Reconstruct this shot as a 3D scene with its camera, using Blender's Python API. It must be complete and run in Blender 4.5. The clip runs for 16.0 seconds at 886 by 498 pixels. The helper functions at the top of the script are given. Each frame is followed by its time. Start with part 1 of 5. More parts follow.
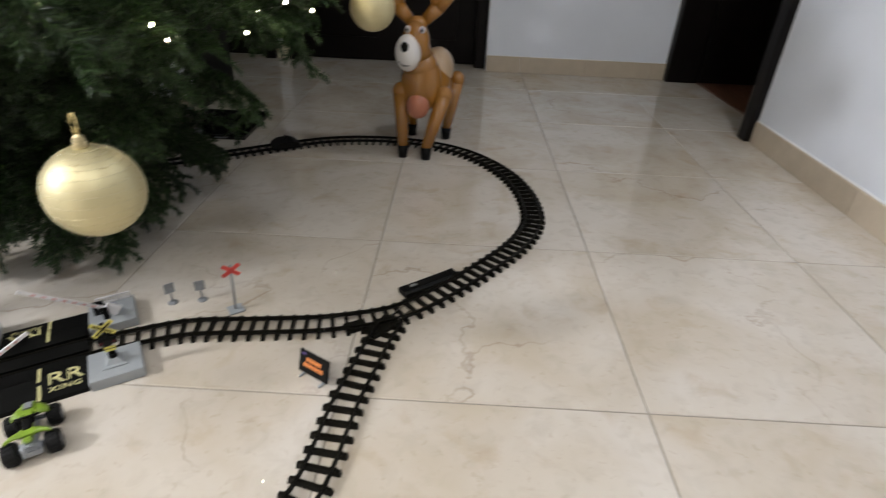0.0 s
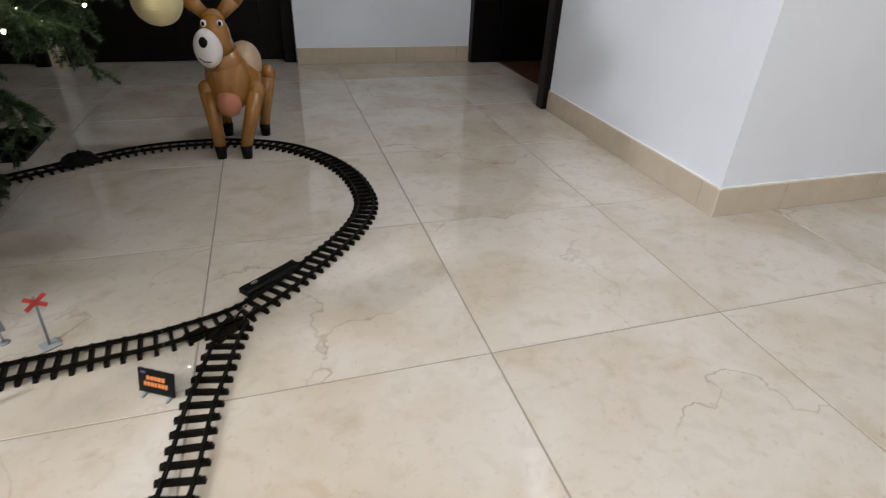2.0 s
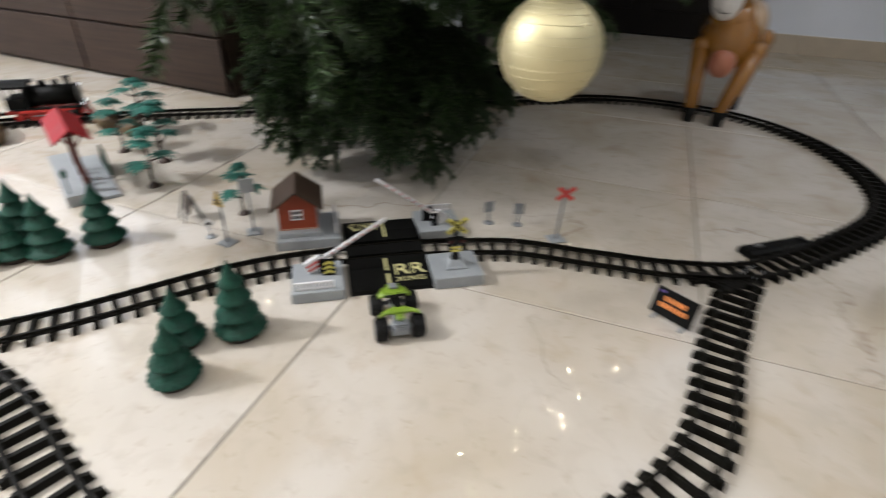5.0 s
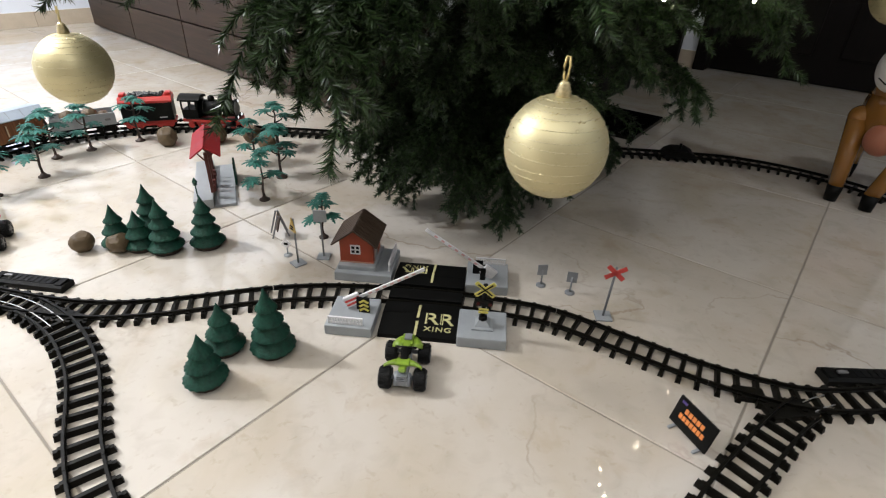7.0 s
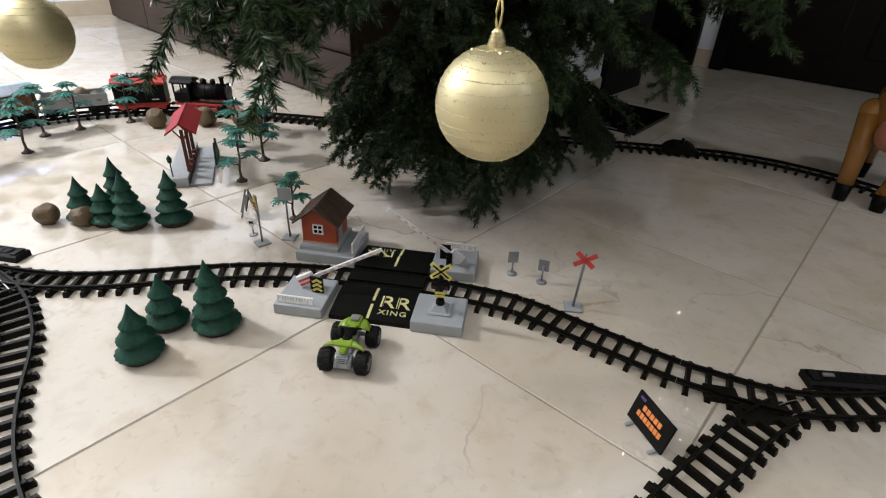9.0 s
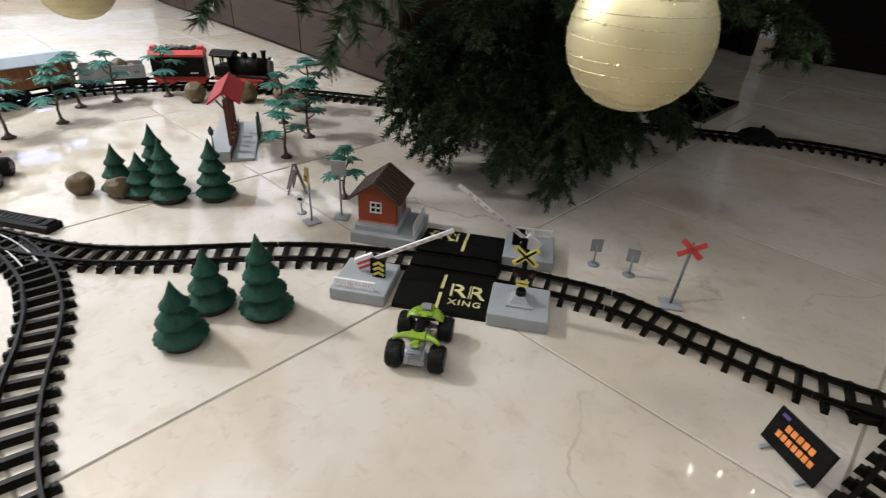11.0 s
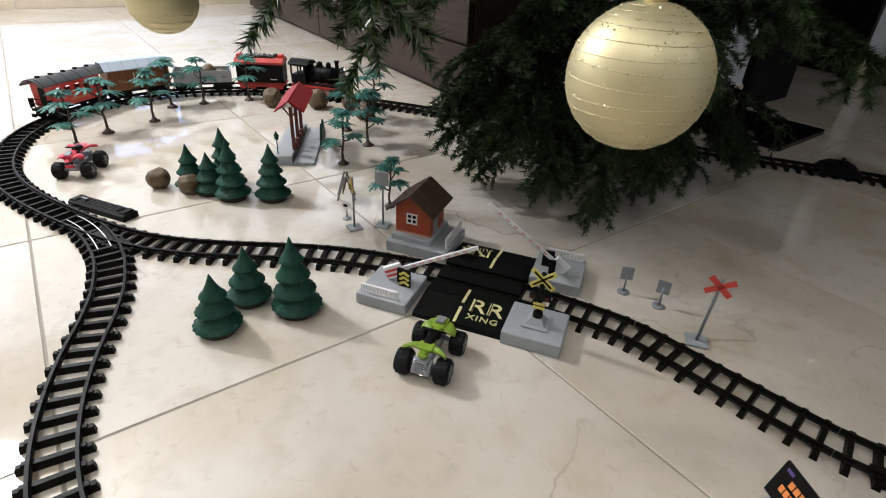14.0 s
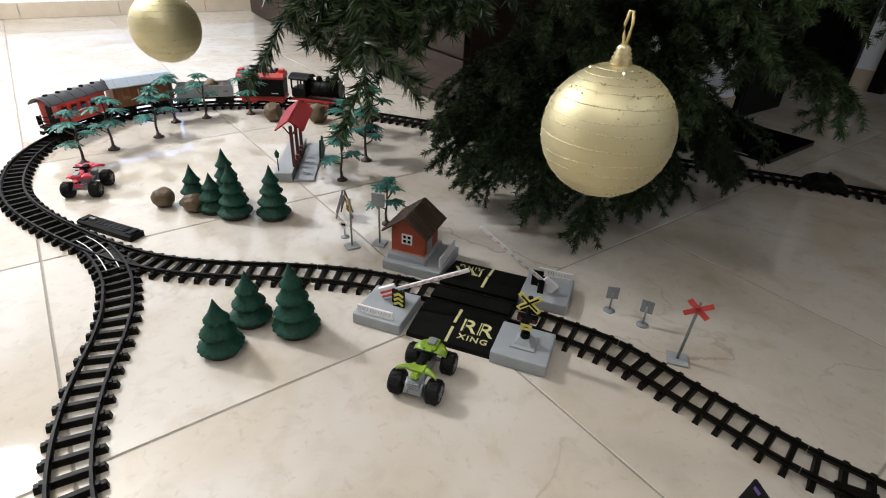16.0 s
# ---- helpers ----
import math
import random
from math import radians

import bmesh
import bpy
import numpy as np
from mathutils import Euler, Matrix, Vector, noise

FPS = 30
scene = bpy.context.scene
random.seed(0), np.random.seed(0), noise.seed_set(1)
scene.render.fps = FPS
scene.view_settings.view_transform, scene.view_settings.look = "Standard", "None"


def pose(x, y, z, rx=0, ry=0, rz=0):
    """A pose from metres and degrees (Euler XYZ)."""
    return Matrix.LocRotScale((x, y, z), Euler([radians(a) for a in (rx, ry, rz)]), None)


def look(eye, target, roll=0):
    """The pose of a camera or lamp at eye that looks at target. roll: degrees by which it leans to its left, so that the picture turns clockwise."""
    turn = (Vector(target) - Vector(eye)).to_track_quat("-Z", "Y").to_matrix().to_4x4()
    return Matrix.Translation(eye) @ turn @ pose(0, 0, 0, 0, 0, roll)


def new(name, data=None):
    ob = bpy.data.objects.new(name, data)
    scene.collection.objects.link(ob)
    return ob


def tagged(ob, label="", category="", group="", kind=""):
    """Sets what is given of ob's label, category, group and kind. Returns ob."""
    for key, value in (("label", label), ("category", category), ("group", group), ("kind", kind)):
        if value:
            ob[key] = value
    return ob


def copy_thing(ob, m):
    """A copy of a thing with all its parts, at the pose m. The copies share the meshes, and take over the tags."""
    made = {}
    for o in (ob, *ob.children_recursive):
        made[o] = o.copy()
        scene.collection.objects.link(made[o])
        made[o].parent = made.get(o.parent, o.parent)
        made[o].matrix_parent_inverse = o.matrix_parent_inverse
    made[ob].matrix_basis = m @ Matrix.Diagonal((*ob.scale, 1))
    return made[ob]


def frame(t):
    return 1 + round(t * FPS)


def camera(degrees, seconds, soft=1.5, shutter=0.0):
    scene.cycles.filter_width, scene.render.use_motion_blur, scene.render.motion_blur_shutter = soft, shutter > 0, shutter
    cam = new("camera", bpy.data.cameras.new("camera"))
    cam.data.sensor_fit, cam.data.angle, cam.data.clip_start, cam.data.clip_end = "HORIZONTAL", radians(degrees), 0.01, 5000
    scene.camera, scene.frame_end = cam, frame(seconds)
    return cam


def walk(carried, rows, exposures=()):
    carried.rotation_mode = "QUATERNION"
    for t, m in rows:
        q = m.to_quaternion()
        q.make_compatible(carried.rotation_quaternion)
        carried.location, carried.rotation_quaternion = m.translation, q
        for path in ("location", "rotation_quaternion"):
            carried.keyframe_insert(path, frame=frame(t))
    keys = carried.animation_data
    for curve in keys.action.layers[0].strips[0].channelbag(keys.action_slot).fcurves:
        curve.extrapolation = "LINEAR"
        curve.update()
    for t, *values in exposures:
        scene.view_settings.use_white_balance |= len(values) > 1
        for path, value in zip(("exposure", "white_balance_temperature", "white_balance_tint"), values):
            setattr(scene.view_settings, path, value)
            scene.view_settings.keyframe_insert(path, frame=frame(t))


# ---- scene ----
cam = camera(79.8, 16.0, 1.1, 0.5)
PATH = [
    (0, (0.201, -0.123, 0.781), (0.176, 1.589, -0.253), 2.6),
    (0.5, (0.271, -0.128, 0.829), (0.47, 1.573, -0.204), 2.9),
    (1, (0.291, -0.145, 0.836), (0.674, 1.527, -0.192), 2.8),
    (1.5, (0.28, -0.153, 0.807), (0.77, 1.494, -0.217), 2.8),
    (2, (0.222, -0.186, 0.774), (0.754, 1.443, -0.257), 2.7),
    (2.5, (0.143, -0.218, 0.734), (-0.029, 1.497, -0.28), 2.4),
    (3, (0.089, -0.258, 0.708), (-0.312, 1.415, -0.312), 2.7),
    (3.5, (0.05, -0.287, 0.684), (-0.35, 1.389, -0.331), 2.6),
    (4, (-0.006, -0.285, 0.65), (-0.417, 1.388, -0.367), 2.2),
    (4.2, (-0.033, -0.28, 0.637), (-0.439, 1.39, -0.387), 2.6),
    (4.5, (-0.086, -0.251, 0.603), (-0.515, 1.416, -0.416), 2.4),
    (4.8, (-0.152, -0.202, 0.587), (-0.609, 1.45, -0.445), 2.6),
    (5, (-0.19, -0.169, 0.581), (-0.754, 1.434, -0.474), 2.0),
    (5.2, (-0.223, -0.155, 0.575), (-0.957, 1.372, -0.486), 2.1),
    (7.3, (-0.005, -0.025, 0.682), (-1.072, 1.321, -0.343), 2.5),
    (7.4, (-0.01, -0.013, 0.669), (-1.077, 1.338, -0.349), 2.9),
    (7.5, (-0.028, 0.001, 0.658), (-1.078, 1.365, -0.36), 3.1),
    (8, (-0.073, -0.037, 0.617), (-1.142, 1.313, -0.4), 3.3),
    (8.5, (0.025, 0.003, 0.656), (-1.037, 1.336, -0.389), 2.9),
    (8.7, (0.058, 0.032, 0.638), (-1.044, 1.354, -0.382), 2.4),
    (10.8, (-0.039, 0.07, 0.543), (-1.199, 1.342, -0.475), 3.0),
    (11, (-0.075, 0.053, 0.519), (-1.248, 1.306, -0.507), 3.1),
    (11.5, (-0.079, 0.038, 0.52), (-1.32, 1.227, -0.504), 2.7),
    (12, (-0.057, 0.047, 0.532), (-1.362, 1.168, -0.489), 2.7),
    (12.5, (-0.039, 0.06, 0.544), (-1.376, 1.142, -0.477), 2.7),
    (13, (-0.019, 0.088, 0.547), (-1.369, 1.155, -0.474), 2.7),
    (13.5, (-0.012, 0.106, 0.548), (-1.363, 1.165, -0.477), 2.8),
    (14, (-0.011, 0.101, 0.549), (-1.373, 1.155, -0.468), 3.0),
    (14.5, (-0.01, 0.1, 0.548), (-1.374, 1.152, -0.468), 2.8),
    (15, (-0.002, 0.101, 0.586), (-1.362, 1.151, -0.438), 2.7),
    (15.5, (0.005, 0.101, 0.602), (-1.358, 1.153, -0.415), 2.8),
    (16, (0.01, 0.104, 0.607), (-1.355, 1.15, -0.414), 2.7),
]
walk(cam, [(t, look(eye, target, roll)) for t, eye, target, roll in PATH], [(0, 0.06), (2, 0.06), (3.5, -0.02), (8, -0.17), (16, -0.27)])

# ---- world, lamps, exposure ----
world = bpy.data.worlds.new("world")
world.use_nodes = True
world.node_tree.nodes["Background"].inputs[0].default_value = (0.75, 0.85, 1.0, 1)
world.node_tree.nodes["Background"].inputs[1].default_value = 0.0
scene.world = world


def lamp(name, x, y, z, power, size, color, spread=180):
    data = bpy.data.lights.new(name, "AREA")
    data.shape, data.size, data.energy, data.color, data.spread = "DISK", size, power, color, radians(spread)
    ob = new(name, data)
    ob.location = (x, y, z)
    return ob


CEILING = 2.6
WARM, CLEAR = (1.0, 0.97, 0.965), (0.94, 0.952, 1.0)
# added fill lamps, all out of view: x, y, watts, width of the lit disc, spread in degrees, colour
FILL_DOWNLIGHTS = [(-2.0, -0.45, 7, 0.16, 120, CLEAR), (-0.35, -0.75, 6, 0.20, 110, WARM), (1.00, -0.70, 19, 0.14, 180, CLEAR), (1.30, 1.50, 9, 0.14, 180, CLEAR)]
for lx, ly, power, wide, spread, tone in FILL_DOWNLIGHTS:
    lamp("fill_lamp", lx, ly, CEILING - 0.03, power, wide, tone, spread)
# the hanging globe lamp over the village side of the room
GLOBE = (-2.8, -0.60, 1.98)
globe_data = bpy.data.lights.new("globe_lamp", "POINT")
globe_data.energy, globe_data.shadow_soft_size, globe_data.color = 275, 0.11, CLEAR
globe_lamp = new("globe_lamp", globe_data)
globe_lamp.location = GLOBE

# ---- materials ----


def material(name, color, rough=0.5, metal=0.0, vary=0.12, scale=12.0, bump=0.0, bump_scale=120.0, coat=0.0, spec=0.5, by_object=False, by_island=0.0, emit=None, power=0.0):
    m = bpy.data.materials.new(name)
    m.use_nodes = True
    n, links = m.node_tree.nodes, m.node_tree.links
    b = n["Principled BSDF"]
    b.inputs["Roughness"].default_value, b.inputs["Metallic"].default_value = rough, metal
    b.inputs["Coat Weight"].default_value, b.inputs["Specular IOR Level"].default_value = coat, spec
    if emit:
        b.inputs["Emission Color"].default_value, b.inputs["Emission Strength"].default_value = (*emit, 1), power
    tc = n.new("ShaderNodeTexCoord")
    tex = n.new("ShaderNodeTexNoise")
    tex.inputs["Scale"].default_value, tex.inputs["Detail"].default_value, tex.inputs["Roughness"].default_value = scale, 6, 0.65
    links.new(tc.outputs["Object"], tex.inputs["Vector"])
    ramp = n.new("ShaderNodeMapRange")
    ramp.inputs[1].default_value, ramp.inputs[2].default_value = 0.3, 0.7
    ramp.inputs[3].default_value, ramp.inputs[4].default_value = 1 - vary, 1 + vary
    links.new(tex.outputs["Fac"], ramp.inputs[0])
    value = ramp.outputs[0]
    if by_object or by_island:
        info = n.new("ShaderNodeNewGeometry") if by_island else n.new("ShaderNodeObjectInfo")
        r2 = n.new("ShaderNodeMapRange")
        amount = by_island or 0.15
        r2.inputs[3].default_value, r2.inputs[4].default_value = 1 - amount, 1 + amount
        links.new(info.outputs["Random Per Island" if by_island else "Random"], r2.inputs[0])
        mul = n.new("ShaderNodeMath")
        mul.operation = "MULTIPLY"
        links.new(value, mul.inputs[0])
        links.new(r2.outputs[0], mul.inputs[1])
        value = mul.outputs[0]
    mix = n.new("ShaderNodeVectorMath")
    mix.operation = "SCALE"
    mix.inputs[0].default_value = color
    links.new(value, mix.inputs["Scale"])
    links.new(mix.outputs[0], b.inputs["Base Color"])
    r3 = n.new("ShaderNodeMapRange")
    r3.inputs[3].default_value, r3.inputs[4].default_value = max(0.02, rough * 0.8), min(1, rough * 1.25)
    links.new(tex.outputs["Fac"], r3.inputs[0])
    links.new(r3.outputs[0], b.inputs["Roughness"])
    if bump:
        t2 = n.new("ShaderNodeTexNoise")
        t2.inputs["Scale"].default_value, t2.inputs["Detail"].default_value = bump_scale, 4
        links.new(tc.outputs["Object"], t2.inputs["Vector"])
        bp = n.new("ShaderNodeBump")
        bp.inputs["Strength"].default_value, bp.inputs["Distance"].default_value = bump, 0.001
        links.new(t2.outputs["Fac"], bp.inputs["Height"])
        links.new(bp.outputs[0], b.inputs["Normal"])
    return m


def marble(name, light, warm, rough, vein=0.5, specks=1.0):
    """Polished cream stone: soft clouds, specks and a few thin brown veins, another cut for every piece."""
    m = bpy.data.materials.new(name)
    m.use_nodes = True
    n, links = m.node_tree.nodes, m.node_tree.links
    b = n["Principled BSDF"]
    b.inputs["Specular IOR Level"].default_value = 0.75
    tc, info = n.new("ShaderNodeTexCoord"), n.new("ShaderNodeObjectInfo")
    off = n.new("ShaderNodeVectorMath")
    off.operation = "MULTIPLY_ADD"
    off.inputs[1].default_value = (37.0, 53.0, 11.0)
    links.new(info.outputs["Random"], off.inputs[0])
    links.new(tc.outputs["Object"], off.inputs[2])

    def cloud(scale, detail, distort=0.0):
        t = n.new("ShaderNodeTexNoise")
        t.inputs["Scale"].default_value, t.inputs["Detail"].default_value, t.inputs["Distortion"].default_value = scale, detail, distort
        links.new(off.outputs[0], t.inputs["Vector"])
        return t.outputs["Fac"]

    def span(value, a, c, lo, hi):
        r = n.new("ShaderNodeMapRange")
        for i, v in enumerate((a, c, lo, hi)):
            r.inputs[i + 1].default_value = v
        links.new(value, r.inputs[0])
        return r.outputs[0]

    def blend(fac, one, two, mode="MIX"):
        x = n.new("ShaderNodeMix")
        x.data_type, x.blend_type = "RGBA", mode
        links.new(fac, x.inputs[0])
        for i, v in ((6, one), (7, two)):
            if isinstance(v, tuple):
                x.inputs[i].default_value = (*v, 1)
            else:
                links.new(v, x.inputs[i])
        return x.outputs[2]

    base = blend(span(cloud(3.2, 7, 0.7), 0.40, 0.68, 0, 1), light, warm)
    base = blend(span(cloud(22, 8, 0.6), 0.5, 0.78, 0, 0.35), base, tuple(c * 0.72 for c in warm))
    base = blend(span(cloud(11, 10, 0.5), 0.58, 0.72, 0, 0.5 * specks), base, (0.42, 0.31, 0.19))
    base = blend(span(cloud(60, 4, 0.5), 0.60, 0.72, 0, 0.40 * specks), base, (0.36, 0.28, 0.19))
    line = n.new("ShaderNodeMath")
    line.operation = "SUBTRACT"
    line.inputs[1].default_value = 0.5
    links.new(cloud(1.1, 7, 0.1), line.inputs[0])
    size = n.new("ShaderNodeMath")
    size.operation = "ABSOLUTE"
    links.new(line.outputs[0], size.inputs[0])
    thin = span(size.outputs[0], 0.0, 0.0032, vein, 0)
    gap = n.new("ShaderNodeMath")
    gap.operation = "MULTIPLY"
    links.new(thin, gap.inputs[0])
    links.new(span(cloud(2.2, 2), 0.49, 0.60, 0, 1), gap.inputs[1])
    base = blend(gap.outputs[0], base, (0.20, 0.11, 0.055))
    links.new(base, b.inputs["Base Color"])
    links.new(span(cloud(9, 6), 0.3, 0.7, rough * 0.7, rough * 1.5), b.inputs["Roughness"])
    bp = n.new("ShaderNodeBump")
    bp.inputs["Strength"].default_value, bp.inputs["Distance"].default_value = 0.05, 0.002
    links.new(cloud(6, 2), bp.inputs["Height"])
    links.new(bp.outputs[0], b.inputs["Normal"])
    return m


def wood(name, dark, light, rough, scale=3.0, along="X"):
    m = bpy.data.materials.new(name)
    m.use_nodes = True
    n, links = m.node_tree.nodes, m.node_tree.links
    b = n["Principled BSDF"]
    b.inputs["Roughness"].default_value, b.inputs["Specular IOR Level"].default_value = rough, 0.2
    tc, mp, tex, ramp = n.new("ShaderNodeTexCoord"), n.new("ShaderNodeMapping"), n.new("ShaderNodeTexNoise"), n.new("ShaderNodeValToRGB")
    mp.inputs["Scale"].default_value = {"X": (1, 18, 18), "Y": (18, 1, 18), "Z": (18, 18, 1)}[along]
    tex.inputs["Scale"].default_value, tex.inputs["Detail"].default_value, tex.inputs["Distortion"].default_value = scale, 8, 0.8
    ramp.color_ramp.elements[0].position, ramp.color_ramp.elements[1].position = 0.3, 0.72
    ramp.color_ramp.elements[0].color, ramp.color_ramp.elements[1].color = (*dark, 1), (*light, 1)
    links.new(tc.outputs["Object"], mp.inputs["Vector"])
    links.new(mp.outputs[0], tex.inputs["Vector"])
    links.new(tex.outputs["Fac"], ramp.inputs[0])
    links.new(ramp.outputs[0], b.inputs["Base Color"])
    bp = n.new("ShaderNodeBump")
    bp.inputs["Strength"].default_value, bp.inputs["Distance"].default_value = 0.15, 0.001
    links.new(tex.outputs["Fac"], bp.inputs["Height"])
    links.new(bp.outputs[0], b.inputs["Normal"])
    return m


TILE = marble("polished cream marble tile", (0.595, 0.55, 0.485), (0.505, 0.44, 0.345), 0.032, 0.45, 0.7)
SKIRT = material("cream marble skirting", (0.55, 0.47, 0.365), 0.24, vary=0.06, scale=14, bump=0.05, bump_scale=30)
GROUT = material("grey grout", (0.27, 0.24, 0.20), 0.75, bump=0.3)
PAINT = material("white wall paint", (0.79, 0.83, 0.90), 0.55, vary=0.03, scale=2.5, bump=0.25, bump_scale=60)
# only on the unseen ceiling and walls; cream is chosen to warm their bounce light
BOUNCE_CREAM = material("cream bounce plaster", (0.64, 0.62, 0.57), 0.7, vary=0.04, scale=2.5, bump=0.2, bump_scale=60)
SEALANT = material("white sealant", (0.82, 0.83, 0.84), 0.5, vary=0.04)
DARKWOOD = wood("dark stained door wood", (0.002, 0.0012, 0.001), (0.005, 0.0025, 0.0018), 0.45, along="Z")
BROWNWOOD = wood("brown cabinet wood", (0.018, 0.011, 0.007), (0.045, 0.027, 0.018), 0.48, along="X")
PARQUET = wood("reddish wooden floor", (0.07, 0.03, 0.015), (0.16, 0.07, 0.035), 0.3, along="Y")
TRACKBLACK = material("brown-black track plastic", (0.0042, 0.0036, 0.0020), 0.48, vary=0.3, scale=40, bump=0.2, spec=0.14)
BLACK = material("black plastic", (0.0040, 0.0040, 0.0036), 0.48, vary=0.25, scale=40, spec=0.13, bump=0.1)
GLOSSBLACK = material("glossy black glass", (0.003, 0.003, 0.003), 0.12, vary=0.1, spec=0.35)
RUBBER = material("black rubber", (0.006, 0.006, 0.006), 0.65, spec=0.22, vary=0.3, scale=60, bump=0.3)
COAL = material("black coal", (0.006, 0.006, 0.0065), 0.3, vary=0.4, scale=90, bump=0.8, by_island=0.4)
RED = material("bright red plastic", (0.50, 0.032, 0.024), 0.42, vary=0.08, scale=30)
ROOFRED = material("red roof plastic", (0.29, 0.010, 0.013), 0.5, spec=0.3, vary=0.12, scale=30)
HOUSERED = material("brick-red plastic", (0.33, 0.060, 0.025), 0.55, vary=0.12, scale=40, bump=0.2)
BROWNROOF = material("brown roof plastic", (0.060, 0.036, 0.022), 0.6, vary=0.2, scale=40, bump=0.3)
BOXBROWN = wood("moulded brown wagon side", (0.11, 0.042, 0.018), (0.24, 0.105, 0.045), 0.5, scale=9, along="Z")
ROOFGREY = material("blue-grey roof plastic", (0.34, 0.39, 0.45), 0.42, vary=0.08, scale=30)
GREY = material("grey plastic", (0.30, 0.32, 0.33), 0.5, vary=0.08, scale=30)
SIGNGREY = material("mid grey sign plastic", (0.20, 0.21, 0.22), 0.5, vary=0.1, scale=30)
DARKGREY = material("dark grey plastic", (0.16, 0.16, 0.16), 0.5, vary=0.1, scale=30)
WHITE = material("white plastic", (0.76, 0.75, 0.76), 0.45, vary=0.05)
YELLOW = material("yellow print", (0.62, 0.55, 0.12), 0.5, vary=0.08)
SIGNYELLOW = material("worn orange-yellow print", (0.50, 0.34, 0.09), 0.5, vary=0.2, scale=90)
PALEYELLOW = material("pale yellow print", (0.58, 0.54, 0.26), 0.5, vary=0.08)
ORANGE = material("orange print", (0.75, 0.24, 0.06), 0.5, vary=0.15, scale=60)
PRINTRED = material("red print", (0.62, 0.07, 0.06), 0.5, vary=0.1)
PINK = material("faded red stripe", (0.66, 0.38, 0.37), 0.5, vary=0.1)
FIRGREEN = material("dark green fir plastic", (0.005, 0.048, 0.030), 0.55, spec=0.3, vary=0.45, scale=110, bump=1.0, bump_scale=260)
LEAFTEAL = material("teal leaf plastic", (0.026, 0.145, 0.112), 0.5, spec=0.35, vary=0.2, scale=50, by_island=0.25)
BARK = material("brown trunk plastic", (0.045, 0.024, 0.016), 0.55, vary=0.3, scale=60, bump=0.4)
STONE = material("tan toy stone", (0.105, 0.070, 0.034), 0.6, vary=0.25, scale=30, bump=0.5)
POSTRED = material("dark red-brown plastic", (0.10, 0.022, 0.014), 0.5)
LIME = material("lime green plastic", (0.20, 0.315, 0.03), 0.36, vary=0.12, scale=60, coat=0.15)
QUADRED = material("translucent red plastic", (0.60, 0.035, 0.07), 0.28, vary=0.08, coat=0.3)
SILVER = material("silvery grey plastic", (0.31, 0.33, 0.36), 0.38, metal=0.4, vary=0.1)
CHROME = material("bright rail metal", (0.62, 0.60, 0.56), 0.25, metal=1.0, vary=0.1)
GOLD = material("champagne satin ball", (0.62, 0.56, 0.345), 0.49, metal=0.85, vary=0.05, scale=8)
GLITTER = material("gold glitter", (0.80, 0.70, 0.45), 0.16, metal=1.0, vary=0.3, scale=900)
CAPGOLD = material("ribbed gold cap", (0.66, 0.56, 0.33), 0.36, metal=0.9, vary=0.3, scale=200)
BAND = material("dull glitter band", (0.60, 0.54, 0.35), 0.42, metal=0.8, vary=0.55, scale=700, bump=0.6, bump_scale=900)
RIBBON = material("gold ribbon", (0.62, 0.50, 0.22), 0.3, metal=0.5, vary=0.1)
NEEDLE = material("artificial pine needle", (0.022, 0.045, 0.0125), 0.36, vary=0.35, scale=9, by_island=0.88, spec=0.38)
TWIG = material("dark green wire", (0.006, 0.009, 0.005), 0.8, spec=0.15)
VINYL = material("brown inflatable vinyl", (0.31, 0.135, 0.022), 0.24, vary=0.06, scale=9, coat=0.6)
TAN = material("tan vinyl", (0.46, 0.33, 0.21), 0.3, coat=0.3, vary=0.06)
SALMON = material("salmon vinyl", (0.42, 0.150, 0.085), 0.3, coat=0.3, vary=0.06)
WHITEVINYL = material("white vinyl", (0.74, 0.72, 0.70), 0.3, coat=0.3, vary=0.04)
BULB = material("warm white bulb", (1, 0.95, 0.85), 0.4, emit=(1.0, 0.86, 0.62), power=180)
HEADLIGHT = material("white head lamp", (1, 1, 1), 0.3, emit=(0.9, 0.95, 1.0), power=1.5)
LAMPGLOW = material("fill lamp diffuser", (0.9, 0.9, 0.9), 0.4, emit=(1.0, 0.93, 0.84), power=6)
SCREEN = material("lit blue screen", (0.02, 0.02, 0.03), 0.3, emit=(0.35, 0.50, 1.0), power=3.0)

# ---- mesh helpers ----


def part(name, bm, mats, parent=None, label="", smooth=False):
    """Links a bmesh as one mesh object, under a thing or a part."""
    mesh = bpy.data.meshes.new(name)
    bm.to_mesh(mesh)
    bm.free()
    for m in mats if isinstance(mats, (list, tuple)) else [mats]:
        mesh.materials.append(m)
    if smooth:
        mesh.polygons.foreach_set("use_smooth", [True] * len(mesh.polygons))
    ob = new(name, mesh)
    if parent:
        ob.parent = parent
    if label:
        tagged(ob, label)
    return ob


def thing(name, label, category, x=0.0, y=0.0, z=0.0, turn=0.0, group="", kind=""):
    ob = new(name)
    ob.empty_display_size = 0.02
    ob.matrix_basis = pose(x, y, z, 0, 0, turn)
    return tagged(ob, label, category, group, kind)


def shared(name, mesh, parent, m):
    ob = new(name, mesh)
    ob.parent = parent
    ob.matrix_basis = m
    return ob


